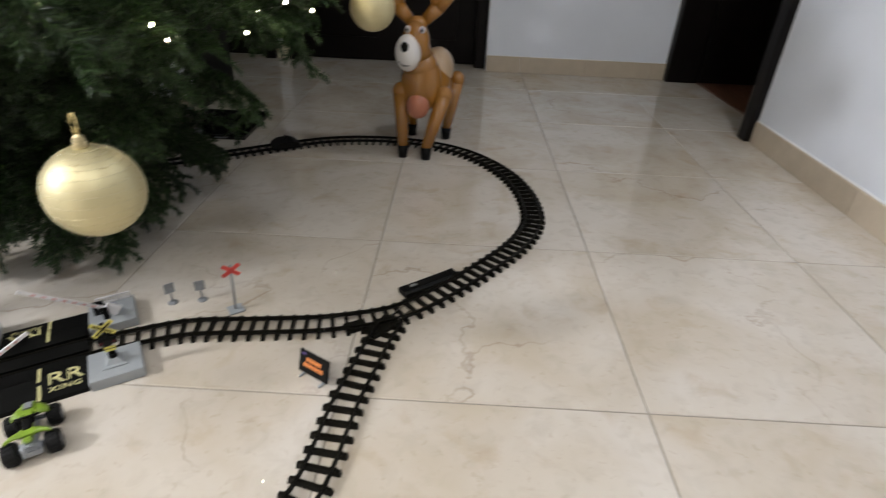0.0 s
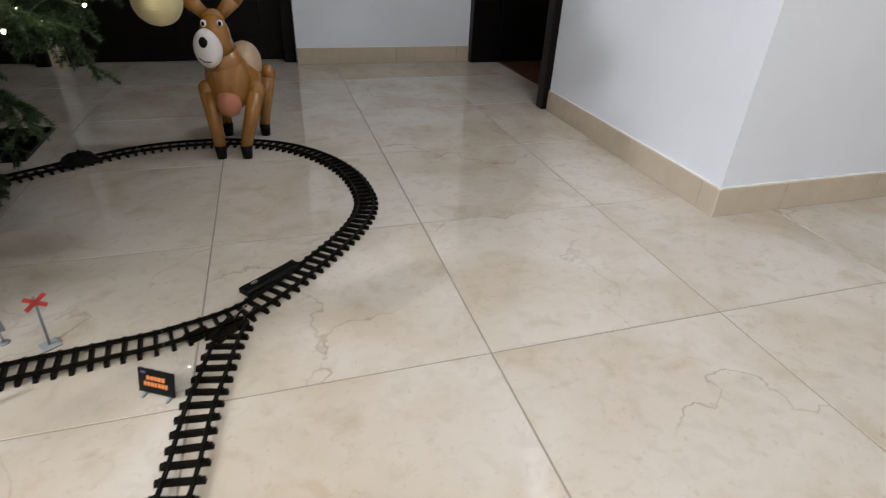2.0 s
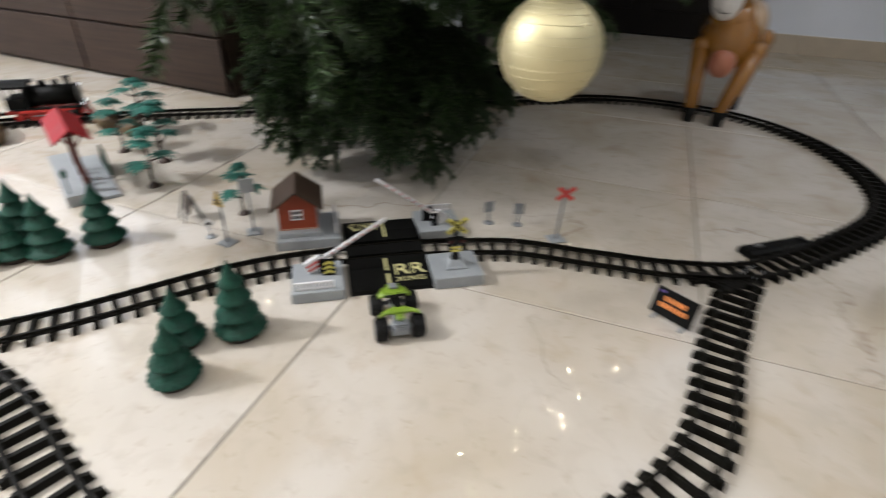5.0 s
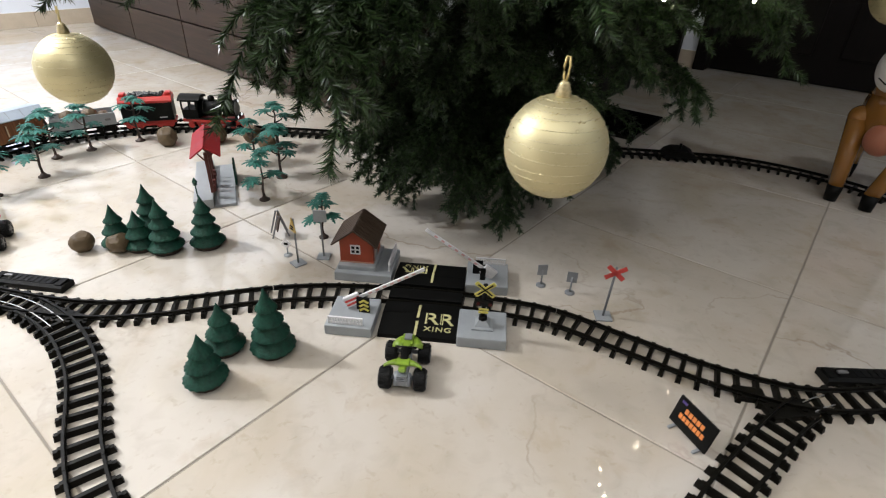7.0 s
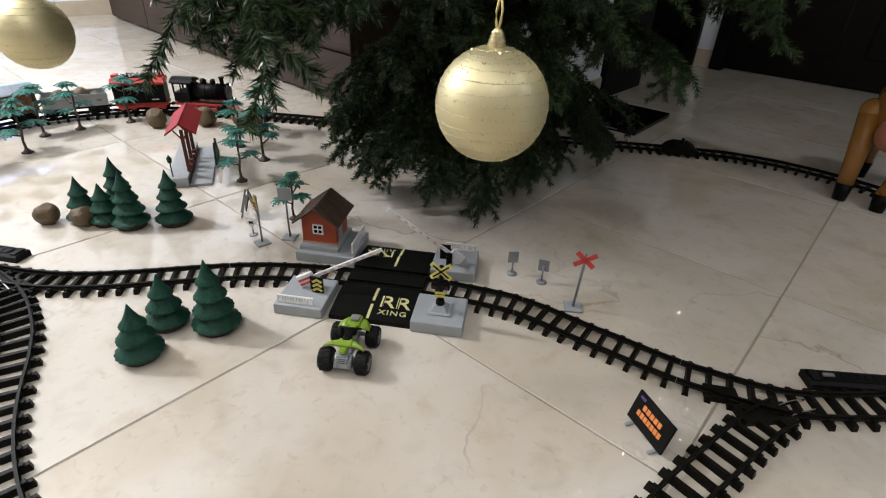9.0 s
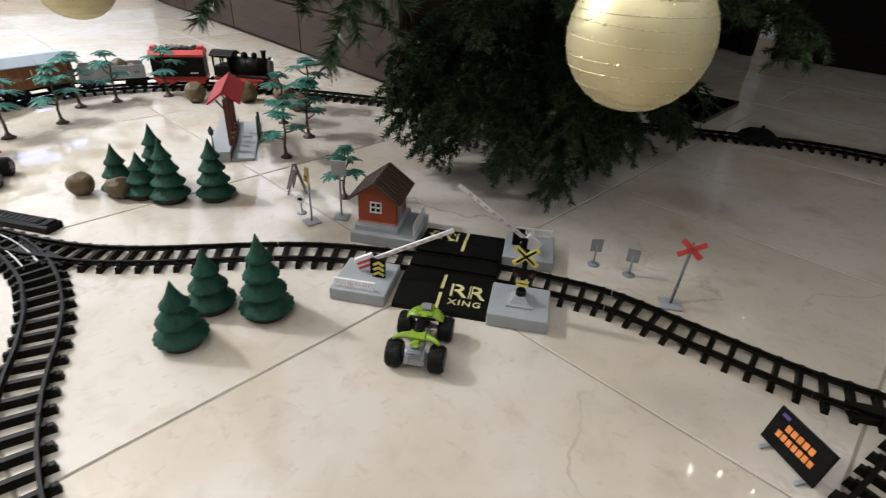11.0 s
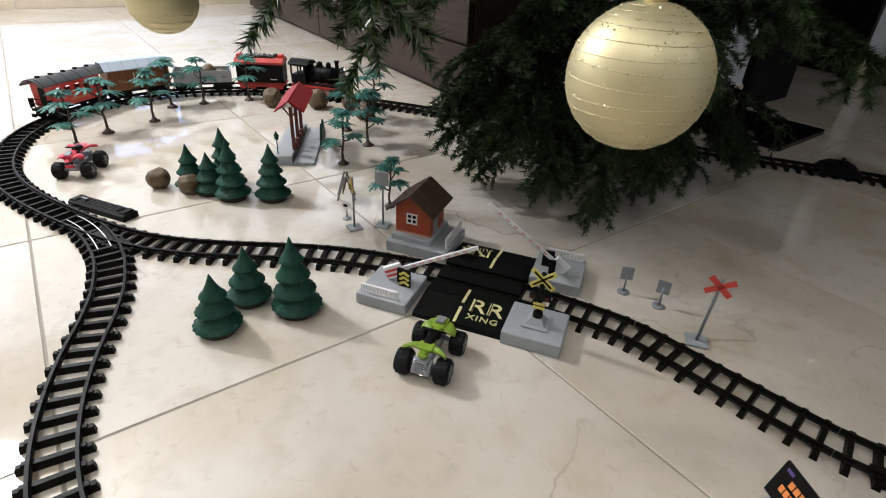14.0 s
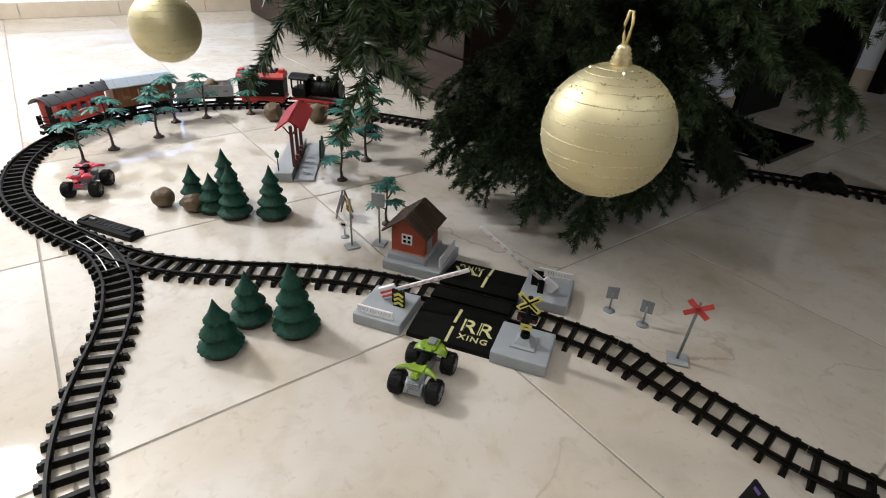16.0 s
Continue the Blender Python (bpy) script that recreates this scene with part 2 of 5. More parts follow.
def box(bm, c, s, bevel=0.0, m=None, mat=0, seg=2):
    r = bmesh.ops.create_cube(bm, size=1.0, matrix=(m or Matrix()) @ Matrix.Translation(c) @ Matrix.Diagonal((*s, 1)))
    faces = list({f for v in r["verts"] for f in v.link_faces})
    for f in faces:
        f.material_index = mat
    if bevel:
        edges = list({e for f in faces for e in f.edges})
        out = bmesh.ops.bevel(bm, geom=edges, offset=bevel, segments=seg, affect="EDGES", profile=0.6)
        for f in out["faces"]:
            f.material_index = mat
    return bm


def rod(bm, a, b, r0, r1=None, seg=10, mat=0, caps=True):
    a, b = Vector(a), Vector(b)
    d = b - a
    m = Matrix.Translation((a + b) / 2) @ d.to_track_quat("Z", "Y").to_matrix().to_4x4()
    r = bmesh.ops.create_cone(bm, cap_ends=caps, segments=seg, radius1=r0, radius2=r0 if r1 is None else r1, depth=d.length, matrix=m)
    for f in {f for v in r["verts"] for f in v.link_faces}:
        f.material_index = mat
        f.smooth = len(f.verts) == 4 and seg > 6
    return bm


def tube(bm, pts, radii, seg=8, mat=0):
    for i in range(len(pts) - 1):
        rod(bm, pts[i], pts[i + 1], radii[i], radii[i + 1], seg, mat)
    for p, r in zip(pts[1:-1], radii[1:-1]):
        ball(bm, p, (r, r, r), mat, 1)
    return bm


def ball(bm, c, r, mat=0, sub=3, m=None):
    out = bmesh.ops.create_icosphere(bm, subdivisions=sub, radius=1.0, matrix=(m or Matrix()) @ Matrix.Translation(c) @ Matrix.Diagonal((*r, 1)))
    for f in {f for v in out["verts"] for f in v.link_faces}:
        f.material_index, f.smooth = mat, True
    return bm


def lathe(bm, prof, seg=24, mat=0, m=None, wave=0.0, waves=9, smooth=True, phase=0.0, rows=None):
    """Turns a profile of (radius, height) about z; wave makes the rim uneven."""
    m = m or Matrix()
    rings = []
    for row, (r, z) in enumerate(prof):
        ring = []
        for i in range(seg):
            a = math.tau * i / seg
            k = 1 + wave * math.sin(waves * a + phase) * (1 if (r > 0.008 if rows is None else row in rows) else 0)
            ring.append(bm.verts.new(m @ Vector((r * k * math.cos(a), r * k * math.sin(a), z))))
        rings.append(ring)
    for lo, hi in zip(rings, rings[1:]):
        for i in range(seg):
            f = bm.faces.new((lo[i], lo[(i + 1) % seg], hi[(i + 1) % seg], hi[i]))
            f.material_index, f.smooth = mat, smooth
    for ring, flip in ((rings[0], True), (rings[-1], False)):
        f = bm.faces.new(ring[::-1] if flip else ring)
        f.material_index = mat
    return bm


def cord(bm, pts, r, seg=6, closed=False):
    """A continuous thin cord through the points."""
    pts = [Vector(p) for p in pts]
    n = len(pts)
    rings = []
    for i, p in enumerate(pts):
        d = (pts[(i + 1) % n] - pts[i - 1]) if closed else (pts[min(i + 1, n - 1)] - pts[max(i - 1, 0)])
        q = d.to_track_quat("Z", "Y")
        rings.append([bm.verts.new(p + q @ Vector((r * math.cos(math.tau * k / seg), r * math.sin(math.tau * k / seg), 0))) for k in range(seg)])
    for i in range(n if closed else n - 1):
        a, b = rings[i], rings[(i + 1) % n]
        for k in range(seg):
            bm.faces.new((a[k], a[(k + 1) % seg], b[(k + 1) % seg], b[k])).smooth = True
    return bm


def prism(bm, outline, depth, m=None, mat=0):
    """A flat outline in x and z, given depth along y, centred."""
    m = m or Matrix()
    a = [bm.verts.new(m @ Vector((x, -depth / 2, z))) for x, z in outline]
    b = [bm.verts.new(m @ Vector((x, depth / 2, z))) for x, z in outline]
    n = len(outline)
    made = [bm.faces.new(a), bm.faces.new(b[::-1])]
    for i in range(n):
        made.append(bm.faces.new((a[i], b[i], b[(i + 1) % n], a[(i + 1) % n])))
    for f in made:
        f.material_index = mat
    bmesh.ops.recalc_face_normals(bm, faces=made)
    return bm


def fresh():
    return bmesh.new()


# ---- setting ----
WEST, EAST, SOUTH, NORTH = -4.80, 3.6, -4.2, 3.58


def slab(name, lo, hi, mat, label, category="wall", kind="structure", bevel=0.0):
    bm = box(fresh(), (0, 0, 0), [b - a for a, b in zip(lo, hi)], bevel)
    ob = part(name, bm, mat)
    ob.location = [(a + b) / 2 for a, b in zip(lo, hi)]
    return tagged(ob, label, category, "", kind)


floor = slab("floor", (WEST - 0.2, SOUTH - 0.2, -0.12), (EAST + 0.2, 4.6, -0.0016), GROUT, "polished cream marble tile floor with thin grey joints", "floor")
slab("ceiling", (WEST - 0.2, SOUTH - 0.2, CEILING), (EAST + 0.2, 4.6, CEILING + 0.1), BOUNCE_CREAM, "unseen plain ceiling over the room, cream for warm bounce light", "ceiling")
slab("wall_west", (WEST - 0.15, SOUTH, 0), (WEST, 1.85, CEILING), PAINT, "plain white painted far wall")
slab("wall_south", (WEST - 0.15, SOUTH - 0.15, 0), (EAST + 0.15, SOUTH, CEILING), BOUNCE_CREAM, "unseen plain wall, cream for warm bounce light")
slab("wall_east", (EAST, SOUTH, 0), (EAST + 0.15, 4.4, CEILING), BOUNCE_CREAM, "unseen plain wall, cream for warm bounce light")
# white corner by the open doorway: one face looks west, one south
slab("wall_corner", (1.553, 1.045, 0), (EAST, 1.21, CEILING), PAINT, "bluish white painted wall above a marble skirting")
slab("wall_doorway", (1.553, 1.21, 0), (1.703, 2.26, CEILING), PAINT, "bluish white painted wall beside the open doorway")
slab("wall_lintel", (1.553, 2.26, 2.1), (1.703, 3.44, CEILING), PAINT, "white painted wall over the doorway")
slab("wall_north", (0.37, 3.44, 0), (1.79, 3.60, CEILING), PAINT, "white painted wall between two dark doors")
slab("wall_beyond", (1.79, 4.1, 0), (EAST, 4.25, CEILING), PAINT, "unlit wall of the room beyond the doorway")
slab("wall_beyond_side", (1.79, 3.44, 0), (1.83, 4.1, CEILING), PAINT, "unlit side wall of the room beyond the doorway")
slab("wall_north_lintel", (-2.0, 3.54, 2.1), (0.37, 3.69, CEILING), PAINT, "white painted wall over the dark doors")
slab("wall_pillar", (-1.015, 3.535, 0), (-0.92, 3.69, 2.1), PAINT, "narrow white wall pillar between two dark doors")
slab("wall_block", (WEST, 1.85, 0), (-1.022, 2.325, CEILING), PAINT, "white painted wall block behind the cabinet")
slab("wall_passage", (-2.15, 2.325, 0), (-2.0, 3.69, CEILING), PAINT, "unlit end wall of the passage")
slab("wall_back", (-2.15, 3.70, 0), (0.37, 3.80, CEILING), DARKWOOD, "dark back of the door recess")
slab("floor_beyond", (1.72, 1.21, -0.002), (EAST, 4.1, 0.004), PARQUET, "reddish brown wooden floor beyond the doorway", "floor")


def dark_door(name, x0, x1, y, facing=0):
    """A closed dark wooden door with its frame, in a wall that looks south."""
    d = thing(name, "closed dark stained wooden door with raised panels", "door", (x0 + x1) / 2, y, 0, 0, "", "structure")
    w = x1 - x0
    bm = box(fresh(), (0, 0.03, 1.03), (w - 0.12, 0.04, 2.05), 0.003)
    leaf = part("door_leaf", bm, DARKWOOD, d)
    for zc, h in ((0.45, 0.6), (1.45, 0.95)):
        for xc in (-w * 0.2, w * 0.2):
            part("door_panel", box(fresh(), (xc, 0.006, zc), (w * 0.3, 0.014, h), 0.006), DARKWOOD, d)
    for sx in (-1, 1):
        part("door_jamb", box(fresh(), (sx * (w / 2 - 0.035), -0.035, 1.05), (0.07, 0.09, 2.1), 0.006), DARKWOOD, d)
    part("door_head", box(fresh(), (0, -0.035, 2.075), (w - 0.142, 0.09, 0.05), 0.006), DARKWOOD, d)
    return d


dark_door("door_1", -0.918, 0.366, 3.58)
dark_door("door_3", -1.99, -1.017, 3.58)
# the open doorway in the west-facing wall: dark frame only, the leaf swung into the unlit room
doorway = thing("door_2", "open dark wooden door frame leading into an unlit room", "door", 1.628, 2.85, 0, 0, "", "structure")
for yy in (-0.555, 0.555):
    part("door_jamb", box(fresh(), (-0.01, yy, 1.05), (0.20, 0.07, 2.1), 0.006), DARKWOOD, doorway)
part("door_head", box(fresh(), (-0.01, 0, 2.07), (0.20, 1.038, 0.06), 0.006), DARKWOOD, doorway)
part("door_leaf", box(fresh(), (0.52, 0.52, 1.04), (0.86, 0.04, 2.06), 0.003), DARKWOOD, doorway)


def skirting(name, a, b, joint=0.6, first=0.0, height=0.098):
    """Marble skirting from a to b, proud to the right of the way from a to b, in single pieces with a bead of sealant above."""
    a, b = Vector((*a, 0)), Vector((*b, 0))
    d = b - a
    turn = math.degrees(math.atan2(d.y, d.x))
    sk = thing(name, "cream marble skirting board in short lengths", "skirting", a.x, a.y, 0, turn, "", "structure")
    x = -first
    while x < d.length - 0.01:
        x0, x1 = max(0, x) + 0.001, min(d.length, x + joint) - 0.001
        part("skirting_piece", box(fresh(), ((x0 + x1) / 2, -0.006, height / 2), (x1 - x0, 0.012, height), 0.0015, seg=1), SKIRT, sk)
        x += joint
    part("sealant", box(fresh(), (d.length / 2, -0.003, height + 0.002), (d.length, 0.006, 0.004)), SEALANT, sk)
    return sk


skirting("baseboard_doorway", (1.553, 2.255), (1.553, 1.033), 0.42, 0.12)
skirting("baseboard_corner", (1.541, 1.045), (3.55, 1.045), 0.42, 0.14)
skirting("baseboard_north", (0.372, 3.44), (1.551, 3.44), 0.42, 0.2)
skirting("baseboard_pillar", (-1.015, 3.535), (-0.92, 3.535), 0.4)
skirting("baseboard_block", (-1.022, 1.85), (-1.022, 2.325), 0.42)
skirting("baseboard_block_end", (-1.30, 2.325), (-2.0, 2.325), 0.42)
skirting("baseboard_west", (WEST, -4.1), (WEST, 1.80), 0.6)

# unseen fittings round the added fill lamps
for lx, ly, power, wide, spread, tone in FILL_DOWNLIGHTS:
    cl = thing("ceiling_light", "unseen round white ceiling downlight added as fill light", "ceiling light", lx, ly, CEILING, 0, "ceiling downlights")
    r = wide / 2 + 0.005
    part("frame", lathe(fresh(), [(r, 0), (r + 0.02, 0), (r + 0.02, -0.012), (r + 0.003, -0.012)], 28), WHITE, cl)
    part("diffuser", lathe(fresh(), [(r - 0.001, -0.002), (r - 0.001, -0.006)], 28), LAMPGLOW, cl)

gl = thing("pendant_lamp", "white globe lamp hanging from the ceiling on a cord", "pendant lamp", GLOBE[0], GLOBE[1], CEILING)
part("cord", rod(fresh(), (0, 0, GLOBE[2] - CEILING + 0.16), (0, 0, -0.02), 0.004, seg=8), WHITE, gl)
part("ceiling_rose", lathe(fresh(), [(0.05, 0), (0.05, -0.02), (0.01, -0.035)], 20), WHITE, gl)
part("lamp_holder", lathe(fresh(), [(0.05, GLOBE[2] - CEILING + 0.165), (0.03, GLOBE[2] - CEILING + 0.20)], 20), WHITE, gl)

# ---- toy railway ----
RAILTOP, GAUGE = 0.0175, 0.048
MAIN = [(0.107, 0.869, 39), (0.303, 1.076, 50), (0.461, 1.396, 88), (0.397, 1.716, 116), (0.285, 1.874, 134), (-0.006, 2.011, 173), (-0.379, 1.951, 208), (-0.664, 1.775, 213), (-1.4, 1.281, 213), (-1.697, 1.087, 215), (-2.07, 0.75, 241),
        (-2.162, 0.411, 276), (-1.981, 0.087, 320), (-1.669, -0.03, 354), (-1.23, 0.079, 25), (-1.055, 0.184, 40), (-0.81, 0.478, 46), (-0.602, 0.64, 34), (-0.396, 0.749, 23), (-0.206, 0.781, 9), (-0.040, 0.808, 17), (0.107, 0.869, 39)]
BRANCH = [(-1.23, 0.079, 25), (-1.08, 0.114, 4), (-0.995, 0.112, -9), (-0.899, 0.093, -17), (-0.812, 0.061, -24), (-0.57, -0.005, -5), (-0.185, 0.139, 46), (0.001, 0.421, 80), (0.029, 0.623, 76), (0.107, 0.869, 53)]


def run(nodes, n=50):
    """A smooth line through places with headings, as evenly spaced points."""
    out = []
    for (x0, y0, a0), (x1, y1, a1) in zip(nodes, nodes[1:]):
        p0, p1 = np.array([x0, y0]), np.array([x1, y1])
        d = np.linalg.norm(p1 - p0)
        turn = radians((a1 - a0 + 180) % 360 - 180)
        k = d * (1 + turn * turn / 24)
        t0, t1 = np.array([math.cos(radians(a0)), math.sin(radians(a0))]) * k, np.array([math.cos(radians(a1)), math.sin(radians(a1))]) * k
        u = np.linspace(0, 1, n, endpoint=False)[:, None]
        out.append((2 * u**3 - 3 * u**2 + 1) * p0 + (u**3 - 2 * u**2 + u) * t0 + (-2 * u**3 + 3 * u**2) * p1 + (u**3 - u**2) * t1)
    out.append(np.array([nodes[-1][:2]]))
    pts = np.concatenate(out)
    s = np.concatenate([[0], np.cumsum(np.linalg.norm(np.diff(pts, axis=0), axis=1))])
    return pts, s


class Line:
    def __init__(self, nodes):
        self.pts, self.s = run(nodes)
        self.length = self.s[-1]

    def at(self, s):
        return np.array([np.interp(s, self.s, self.pts[:, i]) for i in (0, 1)])

    def heading(self, s):
        d = self.at(min(s + 0.004, self.length)) - self.at(max(s - 0.004, 0))
        return math.atan2(d[1], d[0])

    def near(self, x, y):
        return self.s[np.argmin(np.hypot(self.pts[:, 0] - x, self.pts[:, 1] - y))]


main, branch = Line(MAIN), Line(BRANCH)


def sweep(bm, line, s0, s1, offset, prof, step=0.02):
    """Sweeps a closed profile of (sideways, up) along a line."""
    n = max(2, int((s1 - s0) / step) + 1)
    rings = []
    for i in range(n):
        s = s0 + (s1 - s0) * i / (n - 1)
        p, h = line.at(s), line.heading(s)
        side = Vector((-math.sin(h), math.cos(h), 0))
        rings.append([bm.verts.new(Vector((p[0], p[1], 0)) + side * (offset + w) + Vector((0, 0, z))) for w, z in prof])
    k = len(prof)
    for a, b in zip(rings, rings[1:]):
        for i in range(k):
            bm.faces.new((a[i], b[i], b[(i + 1) % k], a[(i + 1) % k]))
    bm.faces.new(rings[0])
    bm.faces.new(rings[-1][::-1])
    bmesh.ops.recalc_face_normals(bm, faces=bm.faces)
    return bm


RAIL = [(-0.0032, 0.0085), (0.0032, 0.0085), (0.0032, 0.0100), (0.0012, 0.0112), (0.0018, 0.0150), (0.0021, RAILTOP), (-0.0021, RAILTOP), (-0.0018, 0.0150), (-0.0012, 0.0112), (-0.0032, 0.0100)]
PITCH = 0.0305


def tie_mesh(length, width=0.0095, height=0.0112):
    bm = fresh()
    lo = [bm.verts.new((x * length / 2, y * width / 2, 0)) for x, y in ((-1, -1), (1, -1), (1, 1), (-1, 1))]
    hi = [bm.verts.new((x * (length / 2 - 0.0015), y * (width / 2 - 0.0014), height)) for x, y in ((-1, -1), (1, -1), (1, 1), (-1, 1))]
    bm.faces.new(hi)
    for i in range(4):
        bm.faces.new((lo[i], lo[(i + 1) % 4], hi[(i + 1) % 4], hi[i]))
    # the raised chair outside each rail
    for sg in (-1, 1):
        box(bm, (sg * (GAUGE / 2 + 0.0052), 0, height + 0.0012), (0.0052, width * 0.72, 0.0034))
    mesh = bpy.data.meshes.new("tie")
    bm.to_mesh(mesh)
    bm.free()
    mesh.materials.append(TRACKBLACK)
    return mesh


TIE = tie_mesh(0.079)


def section(line, s0, s1, skip=()):
    """One clip-together length of track: two rails and its ties."""
    mid = line.at((s0 + s1) / 2)
    t = thing("track_section", "brown-black plastic toy railway track section on the floor", "toy track", mid[0], mid[1], 0, 0, "toy railway track sections")
    back = Matrix.Translation((-mid[0], -mid[1], 0))
    for side in (-1, 1):
        bm = sweep(fresh(), line, s0 + 0.0006, s1 - 0.0006, side * GAUGE / 2, RAIL)
        bmesh.ops.transform(bm, matrix=back, verts=bm.verts)
        part("rail", bm, TRACKBLACK, t)
    n = max(1, round((s1 - s0) / PITCH))
    for i in range(n):
        s = s0 + (i + 0.5) * (s1 - s0) / n
        p, h = line.at(s), line.heading(s)
        shared("tie", TIE, t, pose(p[0] - mid[0], p[1] - mid[1], 0, 0, 0, math.degrees(h) + 90 + random.uniform(-1, 1)))
    return t


def lay(line, s0, s1):
    n = max(1, round((s1 - s0) / 0.282))
    for i in range(n):
        section(line, s0 + (s1 - s0) * i / n, s0 + (s1 - s0) * (i + 1) / n)


SW1, SW2 = 0.115, 0.15
s_sw2 = main.near(-1.23, 0.079)
lay(main, 0.13, s_sw2 - 0.06)
lay(main, s_sw2 + 0.24, main.length - 0.19)
lay(branch, 0.26, branch.length - 0.21)


def turnout(where, side, lines, plates, box_at, box_turn):
    """A toy track turnout: both ways' rails, ties under each, the middle plate, bright blades and the long black motor box."""
    x, y = where
    t = thing("track_turnout", "black plastic toy railway turnout with a long switch box", "toy track", x, y, 0, 0, "toy railway turnouts")
    back = Matrix.Translation((-x, -y, 0))
    for line, s0, s1 in lines:
        for sd in (-1, 1):
            bm = sweep(fresh(), line, s0, s1, sd * GAUGE / 2, [(w, z + (0.0002 if line is branch else 0)) for w, z in RAIL])
            bmesh.ops.transform(bm, matrix=back, verts=bm.verts)
            part("rail", bm, TRACKBLACK, t)
        n = round((s1 - s0) / PITCH)
        for i in range(n):
            p, h = line.at(s0 + (i + 0.5) * (s1 - s0) / n), line.heading(s0 + (i + 0.5) * (s1 - s0) / n)
            shared("tie", TIE, t, pose(p[0] - x, p[1] - y, 0.0001 if line is branch else 0, 0, 0, math.degrees(h) + 90))
    for px, py, turn, length, width in plates:
        part("middle_plate", box(fresh(), (0, 0, 0.0055), (length, width, 0.011), 0.002, pose(px - x, py - y, 0, 0, 0, turn)), TRACKBLACK, t)
    m = pose(box_at[0] - x, box_at[1] - y, 0, 0, 0, box_turn)
    b = part("switch_box", prism(fresh(), [(-0.018, 0), (0.018, 0), (0.018, 0.013), (-0.012, 0.016), (-0.018, 0.012)], 0.165, m @ pose(0, 0, 0, 0, 0, 90)), BLACK, t)
    part("box_lid", box(fresh(), (0, 0, 0.0158), (0.115, 0.020, 0.003), 0.001, m), BLACK, b)
    for k in range(9):
        part("box_rib", box(fresh(), (-0.052 + k * 0.013, 0, 0.0175), (0.002, 0.018, 0.0016), 0, m), BLACK, b)
    for sx in (-1, 1):
        part("end_block", box(fresh(), (sx * 0.072, 0, 0.0155), (0.014, 0.026, 0.006), 0.0012, m), BLACK, b)
    part("slider", box(fresh(), (-0.05, 0, 0.0195), (0.018, 0.007, 0.004), 0.001, m), DARKGREY, b)
    return t


t1 = turnout((0.067, 0.842), 1, [(main, main.length - 0.19, main.length), (main, 0, 0.13), (branch, branch.length - 0.21, branch.length - 0.05)],
             [(0.060, 0.808, 48, 0.085, 0.036), (-0.002, 0.803, 30, 0.05, 0.03)], (0.155, 0.988), 38)
t2 = turnout((-1.166, 0.098), 1, [(main, s_sw2 - 0.06, s_sw2 + 0.24), (branch, 0.06, 0.26)],
             [(-1.114, 0.125, 22, 0.085, 0.036), (-1.064, 0.150, 20, 0.05, 0.022)], (-1.268, 0.136), 31)
for t, line, s0, s1 in ((t1, branch, branch.length - 0.05, branch.length - 0.001), (t2, branch, 0.0, 0.17)):
    for off in (-0.012, 0.010):
        bm = sweep(fresh(), line, s0, s1, off, [(-0.001, 0.010), (0.001, 0.010), (0.001, 0.0165), (-0.001, 0.0165)])
        bmesh.ops.transform(bm, matrix=Matrix.Translation((-t.location.x, -t.location.y, 0)), verts=bm.verts)
        part("switch_blade", bm, CHROME, t, "bright metal switch blade")

# the raised black rerailer on the back straight
s_re = main.near(-0.480, 1.896)
p, h = main.at(s_re), main.heading(s_re)
re = thing("track_stop_plate", "raised black plastic plate with a knob over the toy track", "toy track", p[0], p[1], 0, math.degrees(h))
part("body", prism(fresh(), [(-0.060, 0.0095), (0.060, 0.0095), (0.046, 0.026), (0.024, 0.036), (-0.024, 0.036), (-0.046, 0.026)], 0.078), BLACK, re)
bm = rod(fresh(), (0, 0, 0.036), (0, 0, 0.050), 0.004)
ball(bm, (0, 0, 0.051), (0.005, 0.005, 0.004), 0, 2)
part("knob", bm, BLACK, re)

# ---- the train ----


def wheelset(parent, x, r=0.0155, mat=None, spokes=False):
    for sd in (-1, 1):
        bm = fresh()
        y = sd * 0.023
        rod(bm, (x, y - 0.003, r), (x, y + 0.003, r), r, seg=20)
        rod(bm, (x, y - sd * 0.004, r), (x, y - sd * 0.003, r), r * 1.12, seg=20)
        rod(bm, (x, y + sd * 0.003, r), (x, y + sd * 0.005, r), r * 0.35, seg=10)
        part("wheel", bm, mat or BLACK, parent)
    part("axle", rod(fresh(), (x, -0.02, r), (x, 0.02, r), 0.002, seg=6), BLACK, parent)


def bogie(parent, x, mat=None):
    bm = fresh()
    for sd in (-1, 1):
        box(bm, (x, sd * 0.030, 0.016), (0.062, 0.005, 0.010), 0.001)
        for dx in (-0.02, 0.02):
            box(bm, (x + dx, sd * 0.031, 0.016), (0.012, 0.008, 0.016), 0.0015)
    box(bm, (x, 0, 0.024), (0.016, 0.060, 0.008), 0.001)
    part("bogie", bm, mat or BLACK, parent)
    for dx in (-0.02, 0.02):
        wheelset(parent, x + dx, 0.0135)


def coupler(parent, x):
    sd = 1 if x > 0 else -1
    bm = box(fresh(), (x, 0, 0.018), (0.026, 0.008, 0.005), 0.001)
    box(bm, (x + sd * 0.014, 0, 0.019), (0.006, 0.014, 0.010), 0.001)
    part("coupler", bm, BLACK, parent)


